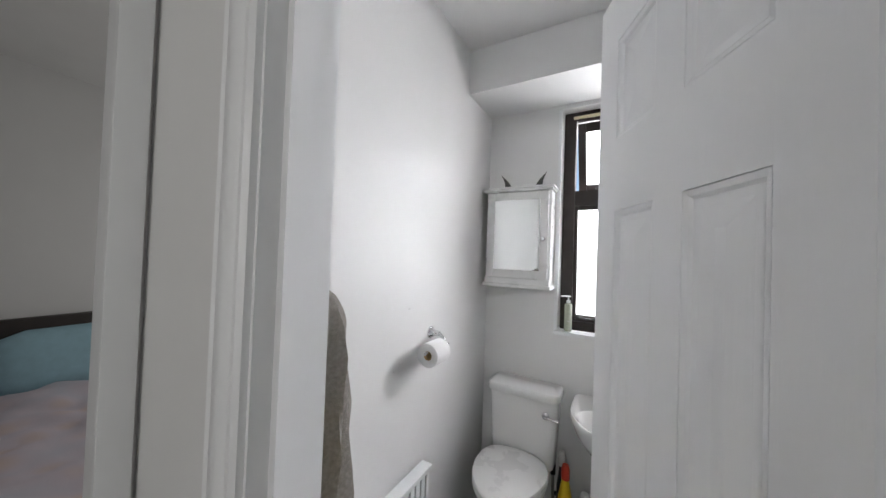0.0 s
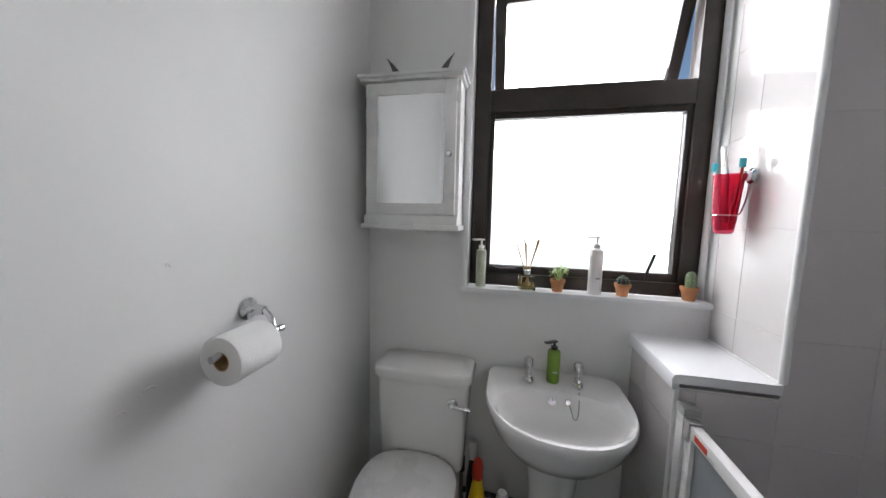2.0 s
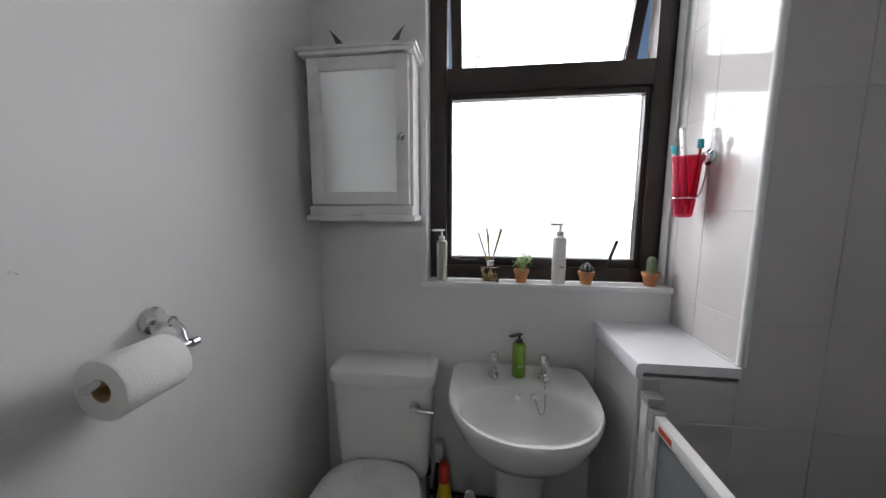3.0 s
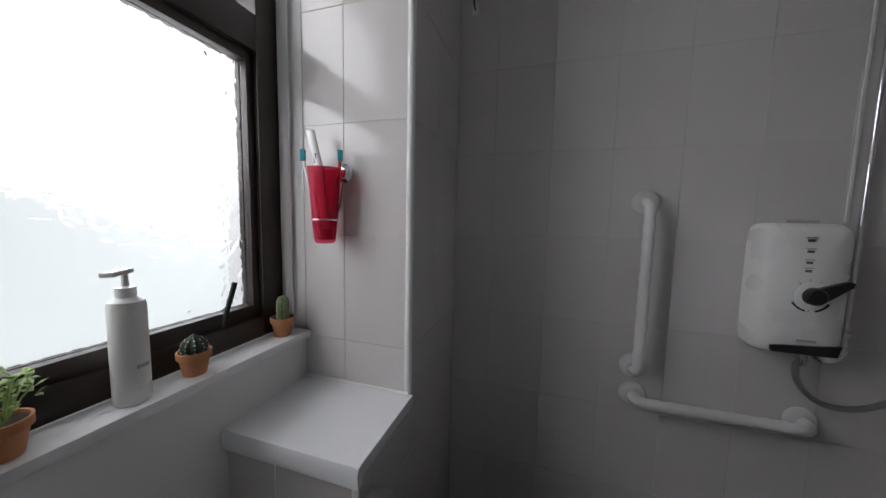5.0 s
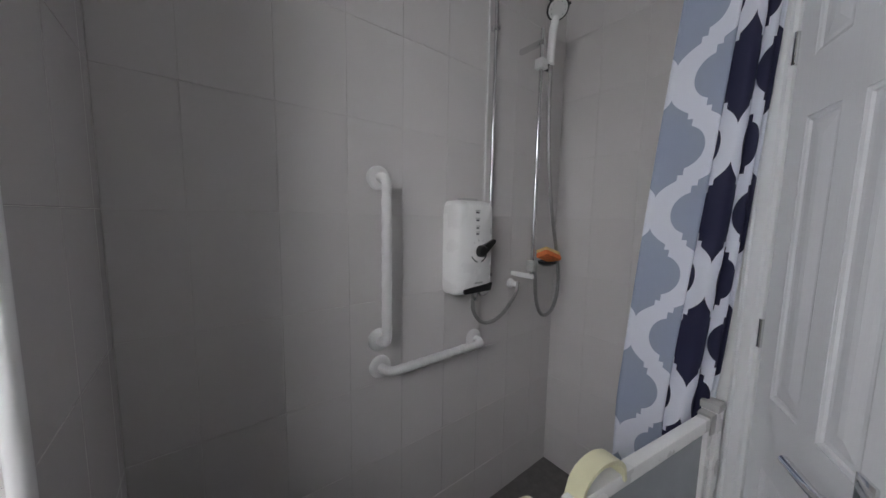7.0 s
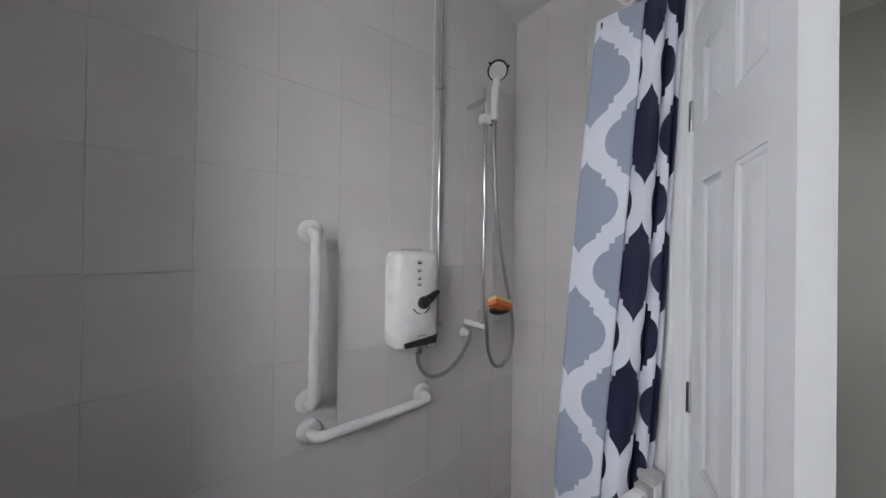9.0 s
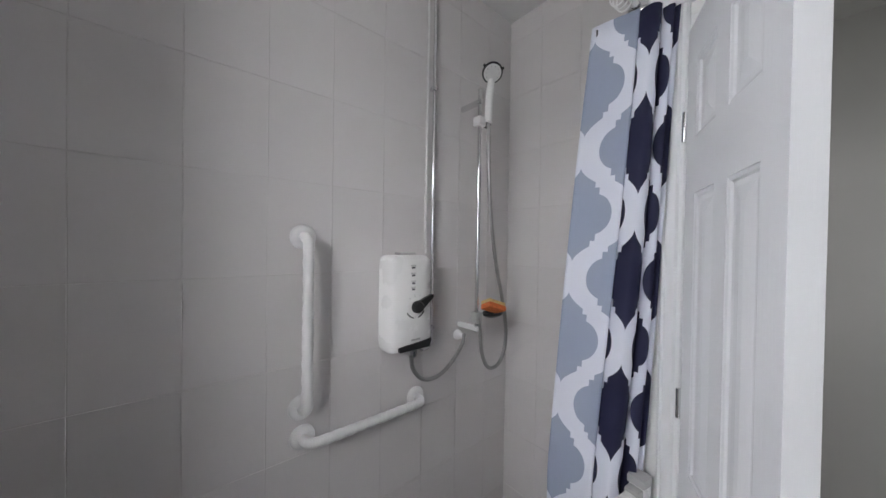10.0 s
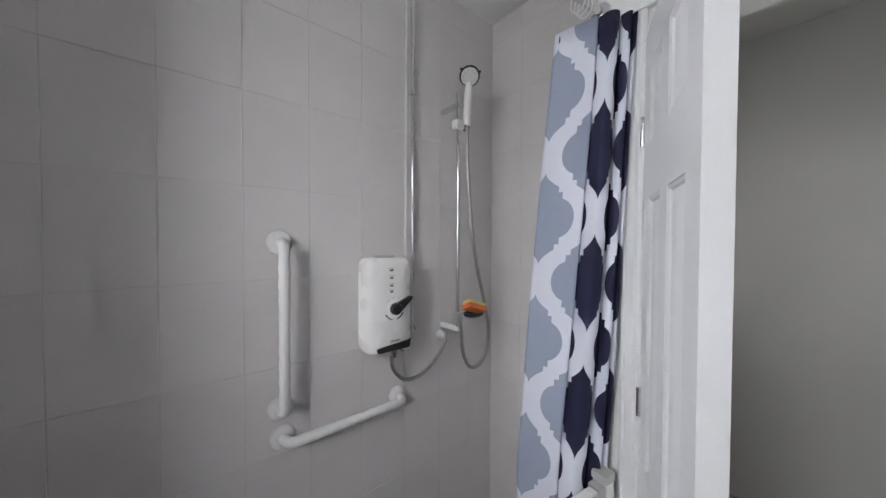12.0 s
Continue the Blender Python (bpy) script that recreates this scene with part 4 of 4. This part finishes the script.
def shower_unit():
    yc, z0, z1, d = -1.36, 1.02, 1.395, 0.095
    u = thing("electric_shower", "white electric shower unit with black dial on tiles", "shower unit")

    def ring(w, h, x, e=0.22, dz=0.0):
        pts, n = [], 48
        for i in range(n):
            a = 2 * math.pi * i / n
            ca, sa = math.cos(a), math.sin(a)
            pts.append((x, yc + math.copysign(abs(ca) ** e, ca) * w / 2, (z0 + z1) / 2 + dz + math.copysign(abs(sa) ** e, sa) * h / 2))
        return pts
    H = z1 - z0
    part("case", loft([ring(0.195, H, TX), ring(0.2, H, TX - 0.03), ring(0.198, H, TX - 0.06), ring(0.185, H - 0.015, TX - 0.083), ring(0.16, H - 0.045, TX - d), ring(0.05, H - 0.2, TX - d - 0.006)]), M_PLASTIC, u)
    fx = TX - d - 0.0062
    part("foot_band", loft([[(fx - 0.001 + dx, yc + y, z0 + z) for y, z in ((0.062, 0.012), (-0.078, 0.012), (-0.085, 0.044), (-0.03, 0.038), (0.03, 0.034), (0.068, 0.030))] for dx in (0.012, 0.0)]), M_BLACK, u, "black band along the foot", smooth=False)
    dial = part("dial", lathe([(0.036, 0), (0.036, 0.004), (0.032, 0.006)], 30, pose(fx + 0.001, yc - 0.008, 1.198, 0, -90)), M_PLASTIC, u)
    part("knob", lathe([(0.024, 0), (0.023, 0.016), (0.019, 0.02)], 24, pose(fx - 0.004, yc - 0.008, 1.198, 0, -90)), M_BLACK, dial, "black control knob")
    part("pointer", loft([[(fx - 0.008 - dx, yc - 0.008 - a * 0.001, 1.198 + b * 0.001) for a, b in ((0, 22), (62, 46), (72, 42), (70, 32), (10, -20))] for dx in (0, 0.012)]), M_BLACK, dial, "black pointer lever", smooth=False)
    for k in range(9):
        a = radians(-40 + k * 32)
        part("tick", boxed(-0.0008, 0.0008, -0.0008, 0.0008, 0.040, 0.046, 0, pose(fx + 0.001, yc - 0.008, 1.198, math.degrees(a))), M_PRINT, dial, smooth=False)
    for s in (-1, 1):
        part("arc_mark", tube([(fx + 0.0015, yc - 0.008 + 0.044 * math.sin(a), 1.198 - 0.044 * math.cos(a)) for a in [s * radians(14 + 6 * i) for i in range(9)]], 0.003, 6), M_BLACK, dial)
    for i, z in enumerate((1.345, 1.315, 1.285, 1.262)):
        part("print", boxed(fx - 0.0008, fx + 0.004, yc - 0.002, yc + 0.012, z, z + 0.007), M_PRINT, u, smooth=False)
        part("print", boxed(fx - 0.0008, fx + 0.004, yc - 0.006, yc + 0.016, z + 0.010, z + 0.013), M_GREYPL, u, smooth=False)
    part("print", boxed(fx - 0.0008, fx + 0.004, yc - 0.03, yc + 0.01, 1.068, 1.073), M_GREYPL, u, smooth=False)
    part("top_clip", boxed(TX - 0.05, TX - 0.01, yc - 0.04, yc + 0.035, z1 - 0.004, z1 + 0.010, 0.004), M_GREYPL, u)
    part("outlet", lathe([(0.012, 0), (0.014, 0.02), (0.012, 0.05)], 16, pose(TX - 0.05, yc - 0.035, z0 - 0.035)), M_CHROME, u)
    part("inlet", tube([(TX - 0.03, yc - 0.075, z0 + 0.02), (TX - 0.03, yc - 0.08, z0 - 0.018), (TX - 0.022, yc - 0.13, z0 - 0.02), (TX - 0.018, yc - 0.148, z0 + 0.01)], 0.013, 12, smooth_steps=1), M_CHROME, u)
    sp = thing("supply_pipe", "chrome water pipe running up the tiles", "pipe")
    part("pipe_run", tube([(TX - 0.018, -1.508, 1.015), (TX - 0.018, -1.508, ZC - 0.002)], 0.007, 14), M_CHROME, sp)
    part("cable_cover", boxed(TX - 0.006, TX, -1.489, -1.481, 1.40, ZC - 0.002, 0.003), M_PLASTIC, sp, "white cable cover")
    for z in (1.07, 2.10):
        part("pipe_clip", boxed(TX - 0.030, TX, -1.520, -1.496, z, z + 0.016, 0.003), M_CHROME, sp)


shower_unit()


def riser():
    y, x = -1.69, TX - 0.115
    r = thing("shower_riser", "chrome riser rail holding a white hand shower", "shower rail")
    part("rail", tube([(x, y, 1.05), (x, y, 2.13)], 0.0085, 16), M_CHROME, r)
    for z, mat in ((1.065, M_PLASTIC), (2.075, M_CHROME)):
        part("rail_bracket", boxed(x - 0.013, TX, y - 0.009, y + 0.009, z - 0.011, z + 0.011, 0.005), mat, r)
    sl = part("slider", boxed(x - 0.022, x + 0.018, y - 0.020, y + 0.024, 1.965, 2.005, 0.007), M_PLASTIC, r, "white slider clamp")
    part("slider_knob", lathe([(0.019, 0), (0.018, 0.032), (0.012, 0.036)], 20, pose(x - 0.005, y - 0.018, 1.985, 90)), M_BLACK, sl, "black clamp knob")
    hx, hy = x - 0.03, y - 0.030
    part("hand_grip", tube([(hx + 0.006, hy, 1.985), (hx + 0.004, hy, 2.05), (hx, hy + 0.002, 2.11), (hx - 0.014, hy + 0.006, 2.165)], 0.0165, 16, smooth_steps=2), M_PLASTIC, r)
    hm = Matrix.Translation((hx - 0.03, hy + 0.02, 2.185)) @ Vector((-0.52, 0.42, -0.74)).to_track_quat("Z", "Y").to_matrix().to_4x4()
    hd = part("shower_head", lathe([(0.012, -0.022), (0.030, -0.018), (0.043, -0.004), (0.045, 0.004), (0.042, 0.008)], 30, hm), M_BLACK, r, "black rim of the shower head")
    part("spray_plate", lathe([(0.038, 0.0085), (0.037, 0.0105)], 28, hm), M_PLASTIC, hd, "white spray plate")
    for k in range(10):
        a = 2 * math.pi * k / 10
        part("nozzle", lathe([(0.0022, 0.0106), (0.0018, 0.0125)], 6, hm @ Matrix.Translation((0.028 * math.cos(a), 0.028 * math.sin(a), 0))), M_GREYPL, hd)
    for k in range(3):
        a = 2 * math.pi * k / 3 + 0.4
        part("spray_tab", boxed(0.043, 0.052, -0.005, 0.005, -0.003, 0.004, 0.002, hm @ Matrix.Rotation(a, 4, "Z")), M_BLACK, hd)
    elbow = part("wall_elbow", lathe([(0.024, 0), (0.022, 0.01), (0.014, 0.02), (0.013, 0.05)], 20, pose(TX, y + 0.01, 1.015, 0, -90)), M_PLASTIC, r)
    h = thing("shower_hose", "long flexible steel shower hose in a loop", "hose")

    def hose(pts):
        p = [Vector(q) for q in pts]
        for _ in range(3):
            out = [p[0]]
            for a, b in zip(p, p[1:]):
                out += [a.lerp(b, 0.25), a.lerp(b, 0.75)]
            p = out + [p[-1]]
        return tube(p, 0.0085, 10, None, 0.07, len(p) / 2.4)
    part("hose_run", hose([(hx + 0.004, hy, 1.98), (hx + 0.008, hy - 0.012, 1.7), (hx + 0.004, hy - 0.05, 1.4), (hx, hy - 0.125, 1.15), (hx, hy - 0.15, 1.0), (hx + 0.004, hy - 0.115, 0.885), (hx + 0.01, hy - 0.035, 0.865), (hx + 0.015, hy + 0.012, 0.95), (hx + 0.018, hy + 0.018, 1.07), (x - 0.012, y + 0.004, 1.12)]), M_STEEL, h)
    part("hose_run", hose([(TX - 0.05, -1.385, 0.99), (TX - 0.05, -1.39, 0.93), (TX - 0.05, -1.455, 0.865), (TX - 0.055, -1.56, 0.88), (TX - 0.06, y + 0.03, 0.98), (TX - 0.05, y + 0.012, 1.03)]), M_STEEL, h)
    d = thing("soap_dish", "dark clip-on soap dish on the riser rail", "soap dish")
    part("clamp", boxed(x - 0.018, x + 0.018, y - 0.018, y + 0.018, 1.09, 1.14, 0.004), M_GREYPL, d)
    dish = loft([[(x - 0.035 + sx * math.cos(a), y - 0.07 + sy * math.sin(a), z) for a in [2 * math.pi * i / 24 for i in range(24)]] for sx, sy, z in ((0.02, 0.035, 1.115), (0.034, 0.055, 1.125), (0.036, 0.058, 1.138), (0.033, 0.055, 1.138), (0.02, 0.035, 1.122))])
    part("dish", dish, M_BLACK, d)
    s = thing("sponge", "orange and yellow sponge lying in the soap dish", "sponge")
    sm = pose(x - 0.038, y - 0.07, 1.162, 20, 24, 0)
    part("scrub_layer", boxed(-0.030, 0.030, -0.052, 0.052, -0.018, 0.006, 0.008, sm), M_ORANGE, s, "orange layer")
    part("foam_layer", boxed(-0.029, 0.029, -0.050, 0.050, 0.0055, 0.022, 0.007, sm), M_SPONGEY, s, "pale yellow layer")


riser()

hk = thing("wall_hook", "small dark hook high on the tiles", "hook")
part("plate", boxed(TX - 0.006, TX, -0.40, -0.375, 2.13, 2.17, 0.002), M_PLASTIC, hk)
part("peg", tube([(TX - 0.004, -0.388, 2.15), (TX - 0.03, -0.388, 2.145), (TX - 0.035, -0.388, 2.165)], 0.003, 8, smooth_steps=1), M_BLACK, hk)

# curtain rail and curtain
rail = thing("curtain_rail", "chrome shower curtain rail between door wall and pier", "curtain rail")
part("rail_tube", tube([(1.14, YD + 0.002, 2.115), (1.19, -1.2, 2.115), (1.24, -0.62, 2.115), (1.27, -0.47, 2.115), (1.36, -0.39, 2.115), (1.50, PY - 0.012, 2.115), (1.50, PY - 0.001, 2.115)], 0.011, 12, smooth_steps=2), M_CHROME, rail)
part("flange", lathe([(0.028, 0), (0.026, 0.008), (0.014, 0.014)], 22, pose(1.50, PY, 2.115, 90)), M_CHROME, rail)
part("flange", lathe([(0.028, 0), (0.026, 0.008), (0.014, 0.014)], 22, pose(1.14, YD, 2.115, -90)), M_CHROME, rail)


def shower_curtain():
    c = thing("shower_curtain", "bunched shower curtain with navy and grey trellis print", "curtain")
    top = [Vector((1.215, -1.545, 0)), Vector((1.015, -1.612, 0))]
    foot = [Vector((1.30, -1.49, 0)), Vector((1.082, -1.605, 0))]
    # along the bunch, depth of the fold, place in the print
    shape = [(0.0, 0.012, 0.0), (0.12, 0.0, 0.04), (0.28, -0.008, 0.09), (0.42, -0.016, 0.135), (0.50, -0.02, 0.16), (0.485, 0.03, 0.21), (0.47, 0.05, 0.25), (0.47, 0.04, 0.35), (0.475, 0.005, 0.41),
             (0.53, -0.015, 0.45), (0.62, -0.028, 0.50), (0.71, -0.018, 0.55), (0.77, 0.0, 0.585), (0.755, 0.045, 0.62), (0.75, 0.05, 0.66), (0.78, 0.025, 0.70), (0.86, 0.008, 0.74), (0.93, 0.012, 0.775),
             (0.91, 0.05, 0.80), (0.92, 0.06, 0.81), (0.95, 0.03, 0.84), (1.0, 0.022, 0.87), (0.98, 0.06, 0.90), (1.0, 0.07, 0.92)]
    sub = []
    for p, q in zip(shape, shape[1:]):
        for k in range(4):
            sub.append(tuple(u + (v - u) * k / 4 for u, v in zip(p, q)))
    sub.append(shape[-1])
    for _ in range(2):
        sub = [sub[0]] + [tuple((u + 2 * v + w) / 4 for u, v, w in zip(p, q, r)) for p, q, r in zip(sub, sub[1:], sub[2:])] + [sub[-1]]
    bm = bmesh.new()
    uvl = bm.loops.layers.uv.new("UVMap")
    nz, rows_, uvs = 36, [], {}
    z1, z0 = 2.05, 0.10
    for j in range(nz):
        z = z1 + (z0 - z1) * j / (nz - 1)
        t = min(1.0, (z1 - z) / 1.26)
        L, R = top[0].lerp(foot[0], t), top[1].lerp(foot[1], t)
        along = R - L
        back = Vector((0.62, -0.78, 0))
        row = []
        for s, d, u in sub:
            p = L + along * s + back * (d * (0.8 + 0.35 * t)) + along * 0.02 * math.sin(3 * z + 5 * s)
            v = bm.verts.new((p.x, p.y, z))
            uvs[v] = (u + 0.003 * math.sin(4 * z), z)
            row.append(v)
        rows_.append(row)
    for a, b in zip(rows_, rows_[1:]):
        for i in range(len(sub) - 1):
            f = bm.faces.new((a[i], b[i], b[i + 1], a[i + 1]))
            for lp in f.loops:
                lp[uvl].uv = uvs[lp.vert]
    me = bpy.data.meshes.new("cloth")
    bm.to_mesh(me)
    bm.free()
    me.materials.append(M_CURTAIN)
    for p in me.polygons:
        p.use_smooth = True
    cl = new("cloth", me)
    cl.parent = c
    so = cl.modifiers.new("thickness", "SOLIDIFY")
    so.thickness = 0.0012
    for k in range(3):
        y = -1.545 - 0.017 * k
        x = 1.19 + (1.14 - 1.19) * (-1.2 - y) / 0.46
        part("ring", tube([(x + 0.02 * math.cos(a), y, 2.100 + 0.028 * math.sin(a)) for a in [2 * math.pi * i / 20 for i in range(21)]], 0.0022, 6), M_PLASTIC, c)
    part("eyelet", lathe([(0.009, 0), (0.009, 0.002), (0.005, 0.003)], 16, pose(1.21, -1.552, 2.03) @ Euler((radians(90), 0, radians(-45))).to_matrix().to_4x4()), M_BLACK, c)


shower_curtain()


# half-height shower doors along the edge of the shower
def half_door(name, a, b, hinge_end):
    a, b = Vector(a), Vector(b)
    ln = (b - a).length
    ang = math.degrees(math.atan2(b.y - a.y, b.x - a.x))
    d = thing(name, "white framed half-height shower door with grey panel", "shower door", pose(a.x, a.y, 0, 0, 0, ang), group="half-height shower doors")
    t = 0.014
    zt = 0.80
    part("top_rail", boxed(0.03, ln, -t, t, zt - 0.035, zt, 0.006), M_PLASTIC, d)
    part("bottom_rail", boxed(0.03, ln, -t, t, 0.03, 0.07, 0.006), M_PLASTIC, d)
    part("upright", boxed(0.03, 0.06, -t, t, 0.07, zt - 0.035, 0.004), M_PLASTIC, d)
    part("upright", boxed(ln - 0.03, ln, -t, t, 0.07, zt - 0.035, 0.004), M_PLASTIC, d)
    part("panel", boxed(0.06, ln - 0.03, -0.003, 0.003, 0.07, zt - 0.035), M_PANEL, d, "grey translucent panel", smooth=False)
    part("wall_post", boxed(-0.012, 0.024, -0.02, 0.02, ZF, zt + 0.012, 0.004), M_PLASTIC, d)
    part("post_cap", boxed(-0.016, 0.03, -0.023, 0.023, zt + 0.010, zt + 0.034, 0.008), M_GREYPL, d, "grey plastic cap")
    part("hinge_block", boxed(0.022, 0.052, -0.018, 0.018, zt - 0.05, zt + 0.008, 0.007), M_GREYPL, d, "grey hinge block")
    hp = [(ln - 0.16, 0, zt - 0.012), (ln - 0.15, 0, zt + 0.035), (ln - 0.09, 0, zt + 0.055), (ln - 0.035, 0, zt + 0.035), (ln - 0.02, 0, zt - 0.012)]
    rings = []
    p = [Vector(q) for q in hp]
    for _ in range(2):
        o = [p[0]]
        for u, v in zip(p, p[1:]):
            o += [u.lerp(v, 0.25), u.lerp(v, 0.75)]
        p = o + [p[-1]]
    for i, q in enumerate(p):
        dr = (p[min(i + 1, len(p) - 1)] - p[max(i - 1, 0)]).normalized()
        up = Vector((-dr.z, 0, dr.x))
        rings.append([q + up * 0.004 + Vector((0, 0.019, 0)), q + up * 0.004 - Vector((0, 0.019, 0)), q - up * 0.004 - Vector((0, 0.019, 0)), q - up * 0.004 + Vector((0, 0.019, 0))])
    part("handle", loft(rings), M_CREAM, d, "cream plastic loop handle")
    if hinge_end:
        part("badge", boxed(0.075, 0.13, -t - 0.001, -t + 0.003, zt - 0.026, zt - 0.010), M_RED, d, "small orange badge", smooth=False)


half_door("shower_door", (1.095, YD + 0.045, 0), (1.19, -1.02, 0), False)
half_door("shower_door", (1.205, PY - 0.03, 0), (1.195, -0.98, 0), True)


# ---- bedroom seen through its doorway ----
bed = thing("bed", "made bed with dark headboard and floral cover", "bed")
part("headboard", boxed(-2.55, -2.49, -2.6, -0.9, ZF, 0.97, 0.012), M_HEAD, bed)
part("base", boxed(-2.49, -0.75, -2.55, -0.95, ZF, 0.30, 0.02), M_HEAD, bed)
part("mattress", boxed(-2.48, -0.72, -2.55, -0.95, 0.30, 0.52, 0.05), M_PAPER, bed)
cover = thing("bed_cover", "crumpled floral duvet spread over the bed", "duvet")
bm = bmesh.new()
grid = []
for i in range(46):
    row = []
    for j in range(46):
        x, y = -2.35 + 1.65 * i / 45, -2.58 + 1.66 * j / 45
        edge = min(1.0, min(i, 45 - i, j, 45 - j) / 3)
        z = 0.50 + (0.07 + 0.06 * noise.noise(Vector((x * 3, y * 3, 1))) + 0.03 * noise.noise(Vector((x * 8, y * 8, 4)))) * edge
        row.append(bm.verts.new((x, y, z)))
    grid.append(row)
for a, b in zip(grid, grid[1:]):
    for j in range(45):
        bm.faces.new((a[j], b[j], b[j + 1], a[j + 1]))
cv = part("cloth", bm, M_BEDDING, cover)
cv.modifiers.new("thickness", "SOLIDIFY").thickness = 0.02
for y in (-1.35, -2.1):
    pl = thing("pillow", "pale blue pillow leaning against the dark headboard", "pillow", group="pillows")
    rings = []
    for q in [k / 10 for k in range(11)]:
        s = math.sin(math.pi * q) ** 0.35
        rings.append([(0.085 * s * math.copysign(abs(math.cos(a)) ** 0.8, math.cos(a)), 0.34 * (0.55 + 0.45 * s) * math.copysign(abs(math.sin(a)) ** 0.45, math.sin(a)), 0.42 * q) for a in [2 * math.pi * i / 32 for i in range(32)]])
    ob = part("cushion", loft(rings), M_BLUE, pl)
    pl.matrix_world = pose(-2.33, y, 0.50, 0, -18, 0)


# ---- wall tiles, each a piece on the grout ----
TILE = {}


def tile_mesh(w, h):
    key = (round(w, 3), round(h, 3))
    if key not in TILE:
        g, e, d = 0.0007, 0.0007, 0.0055
        a, b = key[0] / 2 - g, key[1] / 2 - g
        vs = [(-a, -b, 0), (a, -b, 0), (a, b, 0), (-a, b, 0), (-a, -b, d - e), (a, -b, d - e), (a, b, d - e), (-a, b, d - e), (-a + e, -b + e, d), (a - e, -b + e, d), (a - e, b - e, d), (-a + e, b - e, d)]
        fs = [(0, 1, 5, 4), (1, 2, 6, 5), (2, 3, 7, 6), (3, 0, 4, 7), (4, 5, 9, 8), (5, 6, 10, 9), (6, 7, 11, 10), (7, 4, 8, 11), (8, 9, 10, 11)]
        me = bpy.data.meshes.new("tile")
        me.from_pydata(vs, [], fs)
        me.materials.append(M_TILE)
        TILE[key] = me
    return TILE[key]


def cuts(lo, hi, start, step):
    """Tile edges between lo and hi on a grid through start."""
    k = math.ceil((lo - start) / step - 1e-6)
    out = [lo]
    while start + k * step < hi - 0.004:
        if start + k * step > lo + 0.004:
            out.append(start + k * step)
        k += 1
    return out + [hi]


tile_rnd = random.Random(11)


def tile_face(parent, origin, along, normal, lo, hi, z0, z1, start):
    """Tiles on an upright face: along and normal are unit directions, lo to hi the stretch along it."""
    al, no = Vector(along), Vector(normal)
    base = Matrix((al, Vector((0, 0, 1)), no)).transposed().to_4x4()
    if base.determinant() < 0:
        base = Matrix((-al, Vector((0, 0, 1)), no)).transposed().to_4x4()
    us, zs = cuts(lo, hi, start, 0.2), cuts(z0, z1, 0.134, 0.3)
    for ua, ub in zip(us, us[1:]):
        for za, zb in zip(zs, zs[1:]):
            ob = new("tile", tile_mesh(ub - ua, zb - za))
            tip = Euler((radians(tile_rnd.uniform(-0.035, 0.035)), radians(tile_rnd.uniform(-0.035, 0.035)), 0)).to_matrix().to_4x4()
            ob.matrix_world = Matrix.Translation(Vector(origin) + al * (ua + ub) / 2 + Vector((0, 0, (za + zb) / 2))) @ base @ tip
            ob.parent = parent


ob_of = bpy.data.objects
tile_face(ob_of["wall_east"], (XR - 0.0005, 0, 0), (0, 1, 0), (-1, 0, 0), YA, PY, ZF + 0.002, ZC - 0.002, -1.077)
tile_face(ob_of["wall_shower_end"], (0, YA - 0.0055, 0), (1, 0, 0), (0, 1, 0), 1.152, XR - 0.008, ZF + 0.002, ZC - 0.002, 1.70)
tile_face(ob_of["pier"], (PX + 0.0055, 0, 0), (0, 1, 0), (-1, 0, 0), PY, -0.001, SZ + 0.002, WZ1 + 0.025, -0.135)
tile_face(ob_of["pier"], (0, PY + 0.0055, 0), (1, 0, 0), (0, -1, 0), PX, XR - 0.008, ZF + 0.002, WZ1 + 0.025, 1.44)
tile_face(ob_of["wall_box"], (SX + 0.0055, 0, 0), (0, 1, 0), (-1, 0, 0), PY, -0.001, ZF + 0.002, SZ - 0.05, -0.135)
tile_face(ob_of["wall_box"], (0, PY + 0.0055, 0), (1, 0, 0), (0, -1, 0), SX, PX, ZF + 0.002, SZ - 0.05, 1.44)
